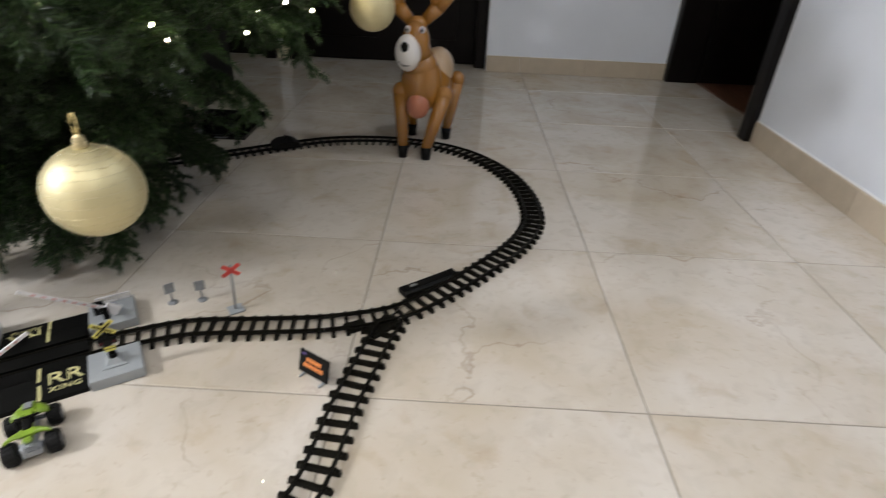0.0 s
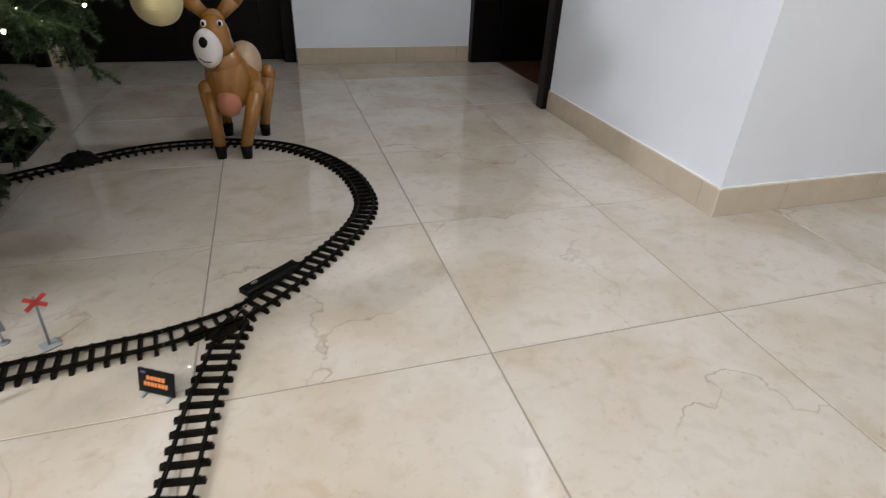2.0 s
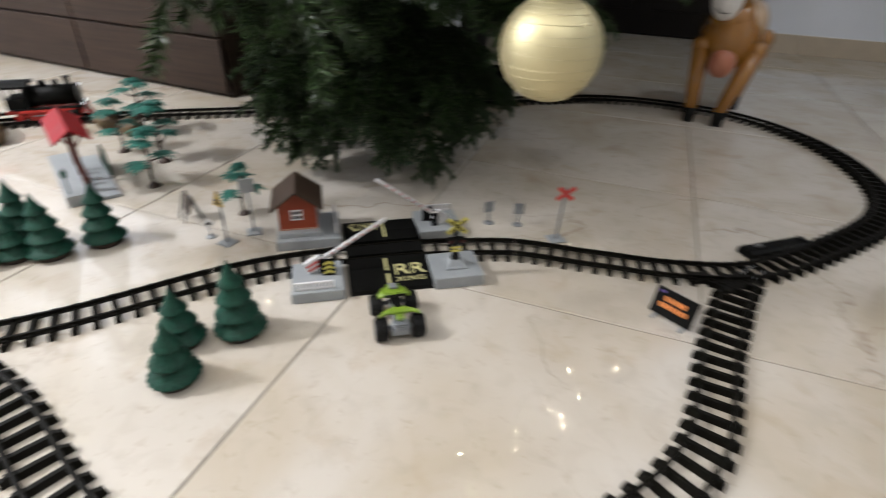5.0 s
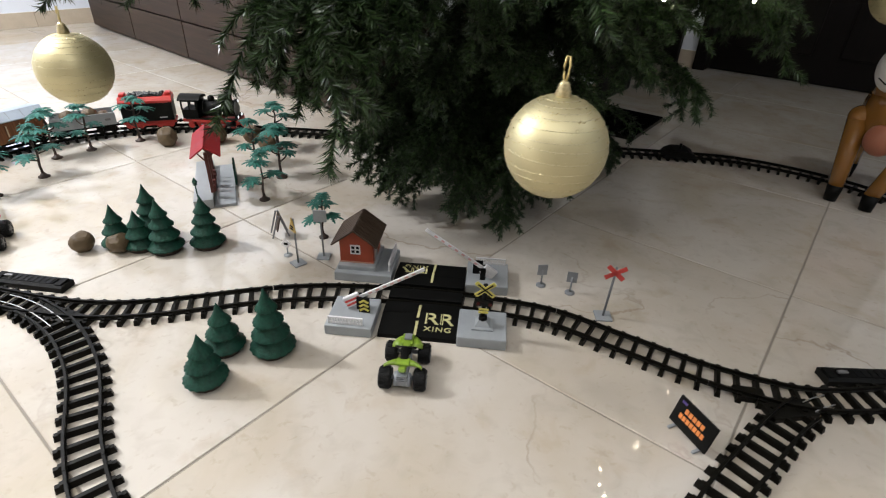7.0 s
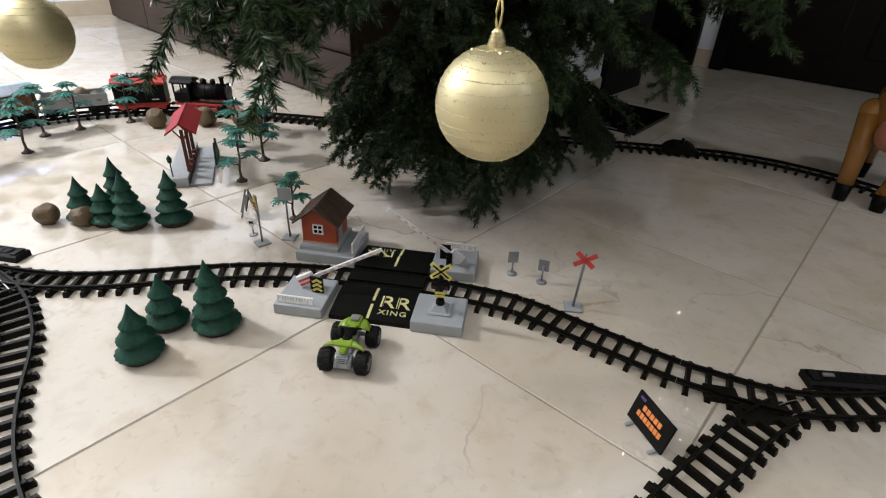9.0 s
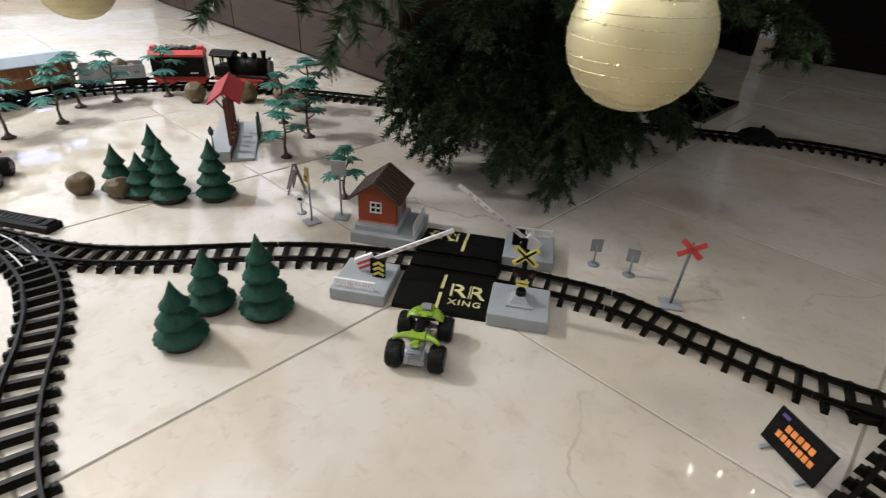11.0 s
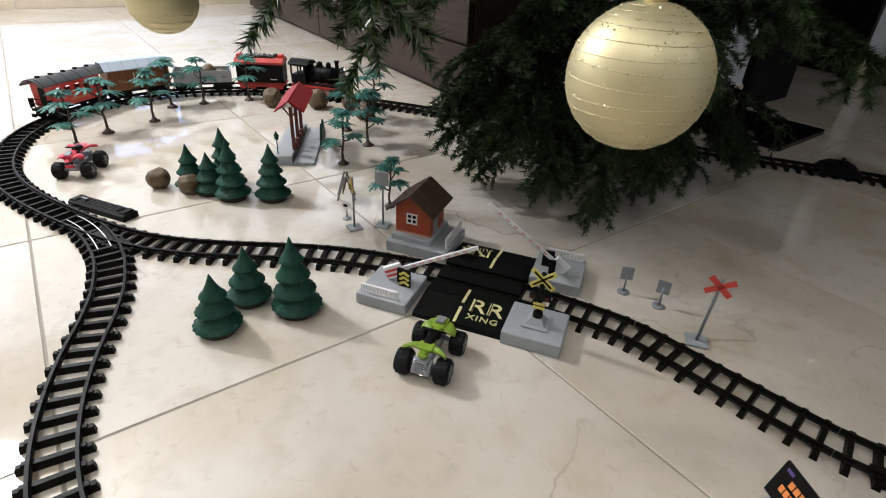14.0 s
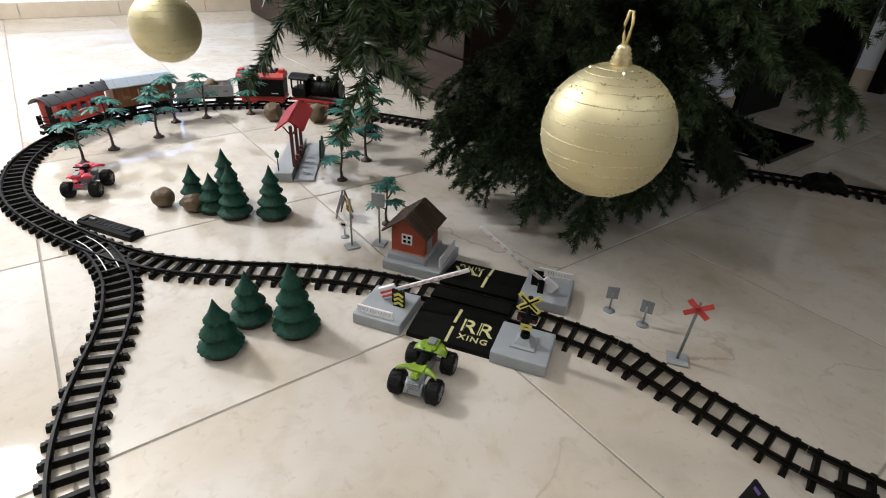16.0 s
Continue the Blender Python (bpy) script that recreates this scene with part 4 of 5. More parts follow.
for sx in (-1, 1):
    run_len = math.hypot(HW / 2, ZR - Z1) + 0.017
    m = pose(HX, 0.004, ZR + 0.003, 0, sx * slope, 0)
    rf = part("roof_slope", box(fresh(), (sx * run_len / 2, 0, 0), (run_len, HD + 0.034, 0.004), 0.0008, m), BROWNROOF, hs)
    for i in range(9):
        part("roof_batten", box(fresh(), (sx * run_len / 2, -0.048 + i * 0.012, 0.0024), (run_len - 0.002, 0.0014, 0.0012), 0, m), BROWNROOF, rf)
win = fresh()
wy = 0.006 - HD / 2 - 0.001
for dx in (-0.010, 0, 0.010):
    box(win, (HX + dx - 0.002, wy, 0.067), (0.0026, 0.003, 0.0225))
for dz in (0.057, 0.067, 0.077):
    box(win, (HX - 0.002, wy, dz), (0.0222, 0.0028, 0.0026))
w = part("window", win, WHITE, hs, "white four-pane window frame")
for dx in (-0.005, 0.005):
    for dz in (0.062, 0.072):
        part("pane", box(fresh(), (HX - 0.002 + dx, wy + 0.0008, dz), (0.0076, 0.001, 0.0076)), GLOSSBLACK, w)
part("door", box(fresh(), (HX + HW / 2 + 0.001, -0.006, 0.056), (0.003, 0.022, 0.046), 0.001), GREY, hs, "pale grey door")
part("porch_wall", box(fresh(), (0.056, 0.004, 0.033), (0.004, 0.088, 0.024), 0.001), WHITE, hs, "low white porch wall")

# ---- signs and boards ----


def post_sign(name, label, x, y, turn, height, plate=0.030, pole=0.0022, lean=0.0):
    t = thing(name, label, "toy sign", x, y, 0, turn, "toy road signs")
    part("foot", box(fresh(), (0, 0, 0.002), (plate, plate, 0.004), 0.0012), GREY, t)
    part("post", rod(fresh(), (0, 0, 0.004), (lean, 0, height), pole, seg=8), SIGNGREY, t)
    return t


xs = post_sign("crossing_cross_sign", "red toy crossing cross on a grey post", -0.290, 0.846, 36, 0.122, 0.034, 0.0026, 0.006)
for sx in (-1, 1):
    part("cross_arm", box(fresh(), (0, -0.004, 0), (0.046, 0.002, 0.0095), 0.0006, pose(0.005, 0, 0.111, 0, sx * 36 + 6, 0)), PRINTRED, xs, "red cross arm")

for x, y, turn in ((-0.445, 0.860, 225), (-0.382, 0.877, 205)):
    t = thing("small_road_sign", "small grey toy road sign seen from its back", "toy sign", x, y, 0, turn, "toy road signs")
    part("foot", lathe(fresh(), [(0.011, 0), (0.011, 0.002), (0.004, 0.004)], 16), SIGNGREY, t)
    part("post", rod(fresh(), (0, 0, 0.003), (0, 0, 0.040), 0.0018, seg=8), SIGNGREY, t)
    part("plate", box(fresh(), (0, -0.002, 0.040), (0.022, 0.002, 0.026), 0.0008), SIGNGREY, t)
    part("sign_face", box(fresh(), (0, -0.0034, 0.040), (0.020, 0.0008, 0.024), 0.0003), PALEYELLOW, t)

tri = post_sign("warning_sign", "yellow triangular toy warning sign on a grey post", -0.918, 0.560, -8, 0.118)
part("sign_face", prism(fresh(), [(-0.014, 0.088), (0.014, 0.088), (0.000, 0.122)], 0.0022, pose(0, -0.004, 0)), SIGNYELLOW, tri, "yellow triangular face")
for dz in (0.094, 0.101):
    part("symbol_bar", box(fresh(), (0, -0.0056, dz), (0.013, 0.0008, 0.0036), 0, pose(0, 0, 0, 0, 0, 0)), BLACK, tri)
sq = post_sign("square_sign", "grey square toy sign on a grey post", -0.896, 0.618, 38, 0.122)
part("sign_face", box(fresh(), (0, -0.004, 0.112), (0.030, 0.003, 0.030), 0.0008), GREY, sq)
sm = thing("small_diamond_sign", "small white toy diamond sign on a round grey foot", "toy sign", -0.966, 0.567, 0, 34, "toy road signs")
part("foot", lathe(fresh(), [(0.010, 0), (0.010, 0.002), (0.003, 0.004)], 16), GREY, sm)
part("post", rod(fresh(), (0, 0, 0.003), (0, 0, 0.034), 0.0016, seg=8), GREY, sm)
face = part("sign_face", box(fresh(), (0, -0.003, 0), (0.018, 0.002, 0.018), 0.0005, pose(0, 0, 0.034, 0, 45, 0)), WHITE, sm)
part("symbol_bar", box(fresh(), (0, -0.0044, 0.034), (0.010, 0.0008, 0.006)), BLACK, face)

easel = thing("barricade", "brown toy folding barricade standing on the floor", "toy barricade", -1.060, 0.614, 0, -28)
for sg in (-1, 1):
    bm = fresh()
    for dx in (-0.016, 0.016):
        rod(bm, (dx, sg * 0.020, 0.002), (dx, sg * 0.002, 0.062), 0.0022, seg=6)
    part("leg_frame", bm, DARKGREY, easel)
part("board", box(fresh(), (0, -0.0125, 0.036), (0.040, 0.003, 0.038), 0.001, pose(0, 0, 0, -16, 0, 0)), BROWNROOF, easel)
part("crossbar", rod(fresh(), (-0.018, 0.012, 0.026), (0.018, 0.012, 0.026), 0.002, seg=6), DARKGREY, easel)

board = thing("name_board", "black toy railway name board with two orange lines", "toy sign", -0.058, 0.640, 0, -30)
m = pose(0, 0, 0.004, -14, 0, 0)
bd = part("board", box(fresh(), (0, 0, 0.028), (0.076, 0.004, 0.050), 0.001, m), BLACK, board)
for z, n, w0 in ((0.036, 5, 0.0080), (0.023, 7, 0.0074)):
    total = n * w0
    for i in range(n):
        part("lettering_bar", box(fresh(), (-total / 2 + (i + 0.5) * w0, -0.0024, z), (w0 * 0.8, 0.0012, 0.0085), 0.0003, m), ORANGE, bd, "orange lettering block")
part("emblem", box(fresh(), (-0.026, -0.0024, 0.046), (0.010, 0.0012, 0.004), 0.0002, m), material("violet print", (0.10, 0.06, 0.25), 0.5), bd)
for sx in (-1, 1):
    part("foot", box(fresh(), (sx * 0.026, 0.004, 0.002), (0.005, 0.030, 0.004), 0.001), GREY, board)
part("back_brace", rod(fresh(), (0.010, 0.022, 0.003), (0.010, 0.014, 0.034), 0.003, seg=8), GREY, board)

# ---- station halt ----
st = thing("station_platform", "grey toy station platform with red roofed shelter", "toy station", -1.316, 0.586, 0, 59)
# x runs across the platform, y away along it
bm = fresh()
prism(bm, [(-0.050, 0), (0.0, 0), (0.0, 0.026), (-0.050, 0.026)], 0.300, pose(0, 0.150, 0))
part("raised_platform", bm, GREY, st)
part("lower_ramp", box(fresh(), (0.030, 0.150, 0.004), (0.056, 0.300, 0.008), 0.0015), GREY, st)
for y in (0.050, 0.125, 0.200):
    part("roof_post", box(fresh(), (0.0, y, 0.084), (0.009, 0.008, 0.118), 0.001), POSTRED, st)
    br = fresh()
    rod(br, (0.0, y, 0.115), (-0.020, y, 0.142), 0.0022, seg=6)
    rod(br, (0.0, y, 0.115), (0.020, y, 0.142), 0.0022, seg=6)
    part("roof_brace", br, POSTRED, st)
for y in (0.055, 0.095, 0.135, 0.17):
    part("bench_block", box(fresh(), (0.004, y, 0.036), (0.012, 0.012, 0.018), 0.002), POSTRED, st)
for sx in (-1, 1):
    m = pose(0.000, 0.130, 0.164, 0, sx * 36, 0)
    part("roof_slope", box(fresh(), (sx * 0.023, 0, 0), (0.048, 0.205, 0.004), 0.001, m), ROOFRED, st)
part("roof_ridge", rod(fresh(), (0.000, 0.028, 0.165), (0.000, 0.232, 0.165), 0.0022, seg=8), ROOFRED, st)
lampp = rod(fresh(), (-0.038, 0.018, 0.026), (-0.038, 0.018, 0.066), 0.0016, seg=8)
part("lamp_post", lampp, FIRGREEN, st)
part("lantern", lathe(fresh(), [(0.002, 0.064), (0.0055, 0.066), (0.0060, 0.074), (0.0075, 0.076), (0.0005, 0.088)], 4, m=pose(-0.038, 0.018, 0), smooth=False), FIRGREEN, st)
for y in (0.16, 0.20):
    part("hedge", prism(fresh(), [(-0.030, 0.006), (0.030, 0.006), (0.018, 0.040), (0.0, 0.066), (-0.018, 0.040)], 0.006, pose(0.062, y, 0, 0, 0, 90)), FIRGREEN, st, "dark green hedge panel")

# ---- toy firs ----


def fir(x, y, height, tiers, turn, seed):
    f = thing("toy_fir", "dark green plastic toy fir tree on a round base", "toy tree", x, y, 0, turn, "toy fir trees")
    R = 0.0250 + 0.0040 * tiers
    part("foot", lathe(fresh(), [(R * 0.74, 0), (R * 0.74, 0.006), (R * 0.66, 0.010), (0.009, 0.016)], 20), BARK, f)
    rng = random.Random(seed)
    z = 0.0125
    total = height - z
    sizes = {3: (1.0, 0.78, 0.55), 4: (1.0, 0.83, 0.66, 0.48)}[tiers]
    for i in range(tiers):
        r = R * sizes[i]
        h = total / (tiers + 0.55) * (1.0 if i < tiers - 1 else 1.55)
        if i < tiers - 1:
            # bell-shaped skirt: thin overhanging rim, hollow flank, narrow neck under the next one
            prof = [(r * 0.45, z + 0.010), (r * 0.95, z + 0.0006), (r, z + 0.0012), (r * 0.99, z + 0.0032), (r * 0.84, z + h * 0.28), (r * 0.69, z + h * 0.55), (r * 0.56, z + h * 0.82), (r * 0.46, z + h + 0.007)]
        else:
            prof = [(r * 0.5, z + 0.006), (r * 0.95, z + 0.0004), (r, z + 0.0012), (r * 0.97, z + 0.003), (r * 0.66, z + h * 0.27), (r * 0.38, z + h * 0.55), (r * 0.16, z + h * 0.83), (0.0008, z + h)]
        bm = lathe(fresh(), prof, 72, m=pose(0, 0, 0, rng.uniform(-1.2, 1.2), rng.uniform(-1.2, 1.2), 0), wave=0.026, waves=rng.choice((17, 19, 21)), phase=rng.uniform(0, 6), rows=(1, 2, 3))
        part("tier", bm, FIRGREEN, f)
        z += h
    return f


for i, (x, y, hgt, n) in enumerate(((-0.732, 0.223, 0.105, 3), (-0.782, 0.289, 0.105, 3), (-0.714, 0.345, 0.139, 4), (-1.299, 0.328, 0.111, 3), (-1.250, 0.358, 0.100, 3),
                                    (-1.282, 0.405, 0.143, 4), (-1.197, 0.393, 0.135, 4), (-1.146, 0.469, 0.134, 4))):
    fir(x, y, hgt, n, i * 47, i)

# ---- toy broadleaf trees ----


def leaf_pad(bm, c, size, turn, rng):
    """A flat moulded spray: forked lobed leaves fanned round a point, slightly domed."""
    for j in range(13):
        a = turn + (j - 6) * 0.46 + rng.uniform(-0.15, 0.15)
        L = size * rng.uniform(0.62, 1.05) * (1 - 0.04 * abs(j - 6))
        d, s = Vector((math.cos(a), math.sin(a), 0)), Vector((-math.sin(a), math.cos(a), 0))
        lift = rng.uniform(-0.05, 0.12)
        pts = []
        for t, w in ((0.0, 0.02), (0.26, 0.04), (0.38, 0.13), (0.43, 0.045), (0.56, 0.16), (0.62, 0.05), (0.76, 0.14), (0.82, 0.045), (0.93, 0.07), (1.0, 0.0)):
            pts.append((t, w))
        top = []
        for sg in (1, -1):
            for t, w in (pts if sg > 0 else pts[-2::-1]):
                z = lift * t * L - 0.35 * (t * L) ** 2 / size
                top.append(Vector(c) + d * t * L + s * sg * w * 1.15 * L + Vector((0, 0, z)))
        up = [bm.verts.new(p + Vector((0, 0, 0.0007))) for p in top]
        dn = [bm.verts.new(p - Vector((0, 0, 0.0007))) for p in top]
        bm.faces.new(up)
        bm.faces.new(dn[::-1])
        n = len(up)
        for i in range(n):
            bm.faces.new((up[i], dn[i], dn[(i + 1) % n], up[(i + 1) % n]))


def broadleaf(kind):
    rng = random.Random(20 + kind)
    t = thing("toy_broadleaf_tree", "brown-trunked toy tree with flat teal leaf sprays", "toy tree", 0, 0, 0, 0, "toy broadleaf trees")
    H = 0.150
    bend = [Vector((rng.uniform(-0.0022, 0.0022) * k, rng.uniform(-0.0022, 0.0022) * k, H * k / 4)) for k in range(5)]
    trunk = fresh()
    lathe(trunk, [(0.0165, 0), (0.0165, 0.003), (0.010, 0.006), (0.0058, 0.013)], 18)
    tube(trunk, bend, [0.0044, 0.0037, 0.0032, 0.0026, 0.0016], 8)
    sprays = []
    a = rng.uniform(0, 6)
    for i in range(4 + kind % 2):
        k = 0.34 + 0.52 * i / 4
        p = bend[0].lerp(bend[4], k)
        a += 2.3 + rng.uniform(-0.3, 0.3)
        out = Vector((math.cos(a), math.sin(a), 0))
        reach = rng.uniform(0.026, 0.040) * (1.1 - 0.45 * k)
        q = p + out * reach * 0.7 + Vector((0, 0, 0.008))
        e = p + out * reach + Vector((0, 0, 0.024))
        tube(trunk, [p, q, e], [0.0026, 0.0021, 0.0015], 6)
        sprays.append((e, a, rng.uniform(0.042, 0.050)))
    sprays.append((bend[4] + Vector((0, 0, 0.002)), a + 1.5, 0.042))
    sprays.append((bend[4] + Vector((0, 0, 0.010)), a + 4.3, 0.036))
    part("trunk", trunk, BARK, t)
    for c, a, size in sprays:
        bm = fresh()
        leaf_pad(bm, c, size, a, rng)
        part("leaf_spray", bm, LEAFTEAL, t)
    return t


kinds = [broadleaf(i) for i in range(4)]
spots = ((-1.735, 0.135, 1.03), (-1.821, 0.223, 1.07), (-1.876, 0.360, 1.06), (-2.011, 0.443, 1.08), (-2.011, 0.547, 1.08), (-1.984, 0.698, 1.05), (-1.261, 0.709, 0.96), (-1.357, 0.839, 1.08), (-1.509, 0.849, 1.03), (-1.571, 0.981, 1.10), (-0.970, 0.680, 0.79))
for i, (x, y, k) in enumerate(spots):
    k *= 0.94
    m = pose(x, y, 0, 0, 0, i * 83 + 20)
    if i < 4:
        kinds[i].matrix_basis = m @ Matrix.Diagonal((k, k, k, 1))
    else:
        copy_thing(kinds[i % 4], m @ Matrix.Diagonal((k, k, k, 1)))

# ---- stones ----
for i, (x, y, r, turn) in enumerate(((-1.340, 0.264, 0.027, 20), (-1.270, 0.318, 0.027, 160), (-1.872, 0.744, 0.035, 40), (-1.779, 0.874, 0.037, 120), (-1.695, 0.962, 0.035, 70), (-1.590, 0.955, 0.033, 10))):
    ob = tagged(part("toy_stone", boulder(fresh(), (0, 0, r * 0.86), r, 30 + i), STONE), "tan faceted toy stone lying on the floor", "toy stone", "toy stones")
    ob.matrix_basis = pose(x, y, 0, 0, 0, turn)

# ---- toy quad bikes ----


def quad_bike(name, label, x, y, turn, shell, lift=0.0, size=1.0):
    q = thing(name, label, "toy vehicle", x, y, 0, turn, "toy quad bikes")
    R = 0.0200
    for sx, r in ((-1, R), (1, R * 0.95)):
        for sd in (-1, 1):
            c = Vector((sx * 0.036, sd * 0.032, r))
            bm = fresh()
            lathe(bm, [(r * 0.62, -0.011), (r * 0.9, -0.0115), (r, -0.008), (r, 0.008), (r * 0.9, 0.0115), (r * 0.62, 0.011)], 28, m=Matrix.Translation(c) @ pose(0, 0, 0, 90, 0, 0))
            for i in range(14):
                a = math.tau * i / 14
                for off in (-0.0045, 0.0045):
                    box(bm, (0, off, 0), (0.0045, 0.0075, 0.0022), 0, Matrix.Translation(c + Vector((math.cos(a + off * 25) * r, 0, math.sin(a + off * 25) * r))) @ pose(0, 0, 0, 0, 90 - math.degrees(a + off * 25), 0))
            w = part("wheel", bm, RUBBER, q)
            hub = rod(fresh(), c + Vector((0, sd * 0.0095, 0)), c + Vector((0, sd * 0.0128, 0)), r * 0.34, r * 0.24, 12)
            for i in range(5):
                a = math.tau * i / 5
                rod(hub, c + Vector((0, sd * 0.0112, 0)), c + Vector((math.cos(a) * r * 0.62, sd * 0.0112, math.sin(a) * r * 0.62)), 0.0016, seg=6)
            part("hub", hub, DARKGREY, w)
    ch = fresh()
    box(ch, (0, 0, 0.022), (0.074, 0.018, 0.012), 0.003)
    for sx in (-1, 1):
        rod(ch, (sx * 0.036, -0.024, 0.0195), (sx * 0.036, 0.024, 0.0195), 0.0028, seg=8)
        for sd in (-1, 1):
            rod(ch, (sx * 0.030, sd * 0.006, 0.032), (sx * 0.036, sd * 0.020, 0.022), 0.0022, seg=8)
    for sd in (-1, 1):
        rod(ch, (-0.046, sd * 0.007, 0.022), (-0.046, sd * 0.007, 0.032), 0.005, seg=12)
    box(ch, (-0.043, 0, 0.020), (0.016, 0.032, 0.014), 0.003)
    box(ch, (-0.042, 0, 0.033), (0.014, 0.022, 0.014), 0.003)
    for k in range(4):
        box(ch, (-0.0505, 0, 0.026 + k * 0.004), (0.003, 0.020, 0.0016))
    for sd in (-1, 1):
        rod(ch, (-0.054, sd * 0.011, 0.018), (-0.036, sd * 0.013, 0.036), 0.004, 0.003, 10)
    box(ch, (0.004, 0, 0.034 + lift / 2), (0.034, 0.014, 0.014 + lift), 0.003)
    part("chassis", ch, SILVER, q, "silvery grey engine and axles")
    body = fresh()
    prism(body, [(-0.042, 0.036), (0.050, 0.034), (0.060, 0.037), (0.052, 0.043), (0.030, 0.051), (0.012, 0.052), (0.002, 0.046), (-0.020, 0.044), (-0.046, 0.050), (-0.050, 0.046)], 0.0135, pose(0, 0, lift + 0.002))
    bmesh.ops.bevel(body, geom=list(body.edges), offset=0.0022, segments=2, affect="EDGES")
    box(body, (0.036, 0, 0.0505 + lift), (0.030, 0.022, 0.005), 0.002)
    box(body, (-0.027, 0, 0.0515 + lift), (0.018, 0.024, 0.005), 0.002)
    part("body", body, shell, q)
    for sx in (-1, 1):
        for sd in (-1, 1):
            # swept wing over a rear wheel, rounded lobe over a front one
            f = fresh()
            rows = []
            for k in range(8):
                u = k / 7
                if sx < 0:
                    y, mid_x, chord, z = 0.004 + 0.031 * u, -0.023 - 0.012 * u ** 1.5, 0.0095 * (1 - 0.72 * u), 0.050 + 0.005 * math.sin(u * 2.6) - 0.002 * u
                else:
                    y, mid_x, chord, z = 0.006 + 0.023 * u, 0.035 - 0.004 * u, 0.0165 * (1 - 0.62 * u * u), 0.0485 + 0.004 * math.sin(u * 3) - 0.005 * u * u
                rows.append([(mid_x + chord * c, sd * y, lift + z - 0.0035 * c * c) for c in (-1, -0.5, 0, 0.5, 1)])
            up = [[f.verts.new(c) for c in r] for r in rows]
            dn = [[f.verts.new((c[0], c[1], c[2] - 0.0024)) for c in r] for r in rows]
            for a in range(7):
                for b in range(4):
                    f.faces.new((up[a][b], up[a + 1][b], up[a + 1][b + 1], up[a][b + 1]))
                    f.faces.new((dn[a][b], dn[a][b + 1], dn[a + 1][b + 1], dn[a + 1][b]))
            ring_u = [r[0] for r in up] + up[7][1:4] + [r[4] for r in up[::-1]] + up[0][3:0:-1]
            ring_d = [r[0] for r in dn] + dn[7][1:4] + [r[4] for r in dn[::-1]] + dn[0][3:0:-1]
            for a in range(len(ring_u)):
                b = (a + 1) % len(ring_u)
                f.faces.new((ring_u[a], ring_d[a], ring_d[b], ring_u[b]))
            bmesh.ops.recalc_face_normals(f, faces=f.faces)
            part("fender", f, shell, q, smooth=True)
    seat = fresh()
    box(seat, (-0.008, 0, 0.0515 + lift), (0.030, 0.015, 0.010), 0.004)
    box(seat, (0.010, 0, 0.047 + lift), (0.018, 0.020, 0.008), 0.003)
    part("seat", seat, BLACK, q)
    bars = fresh()
    rod(bars, (0.014, 0, 0.044), (0.006, 0, 0.057 + lift), 0.0025, seg=8)
    rod(bars, (0.006, -0.020, 0.058 + lift), (0.006, 0.020, 0.058 + lift), 0.002, seg=8)
    part("handlebar", bars, BLACK, q)
    part("front_rack", box(fresh(), (0, 0, 0), (0.020, 0.014, 0.004), 0.0015, pose(0.040, 0, 0.0545 + lift, 0, 10, 0)), SIGNGREY, q, "grey front panel")
    part("grille", box(fresh(), (0.050, 0, 0.034), (0.006, 0.020, 0.008), 0.002), shell, q)
    q.scale = (size, size, size)
    return q


quad_bike("green_quad_bike", "lime green toy quad bike with fat black tyres", -0.490, 0.461, 124, LIME, 0, 0.93)
quad_bike("red_quad_bike", "red toy quad bike with fat black tyres", -1.530, 0.126, -28, QUADRED, 0.008)

# ---- inflatable deer ----
deer = fresh()
V, T, S, W_, K = 0, 1, 2, 3, 4
for (fx, fy), (kx, ky, kz) in (((-0.004, 1.868), (-0.018, 1.915, 0.245)), ((0.088, 1.852), (0.150, 1.905, 0.240)), ((0.010, 2.135), (0.005, 2.13, 0.22)), ((0.158, 2.105), (0.195, 2.10, 0.255))):
    top, foot = Vector((kx, ky, kz)), Vector((fx, fy, 0.045))
    rod(deer, foot, top, 0.021, 0.030, 18, V)
    ball(deer, top, (0.031, 0.031, 0.034), V)
    ball(deer, foot, (0.0215, 0.0215, 0.022), V, 2)
    rod(deer, (fx, fy - 0.006, 0.0), (fx, fy, 0.048), 0.017, 0.0222, 16, K)
ball(deer, (0.075, 2.03, 0.262), (0.100, 0.150, 0.105), V, 4)
ball(deer, (0.060, 1.935, 0.275), (0.080, 0.082, 0.114), V, 4)
tube(deer, [(0.058, 1.935, 0.31), (0.045, 1.915, 0.38), (0.040, 1.90, 0.435), (0.042, 1.91, 0.480)], [0.076, 0.057, 0.046, 0.034], 24, V)
ball(deer, (0.040, 1.895, 0.428), (0.051, 0.060, 0.074), V, 4)
ball(deer, (0.042, 1.915, 0.485), (0.037, 0.034, 0.030), V)
ball(deer, (0.016, 1.850, 0.398), (0.046, 0.050, 0.064), W_, 4)
ball(deer, (0.008, 1.806, 0.424), (0.014, 0.010, 0.018), K)
tube(deer, [(-0.014, 1.817, 0.373), (0.004, 1.809, 0.361), (0.022, 1.810, 0.361), (0.040, 1.822, 0.376)], [0.002] * 4, 6, K)
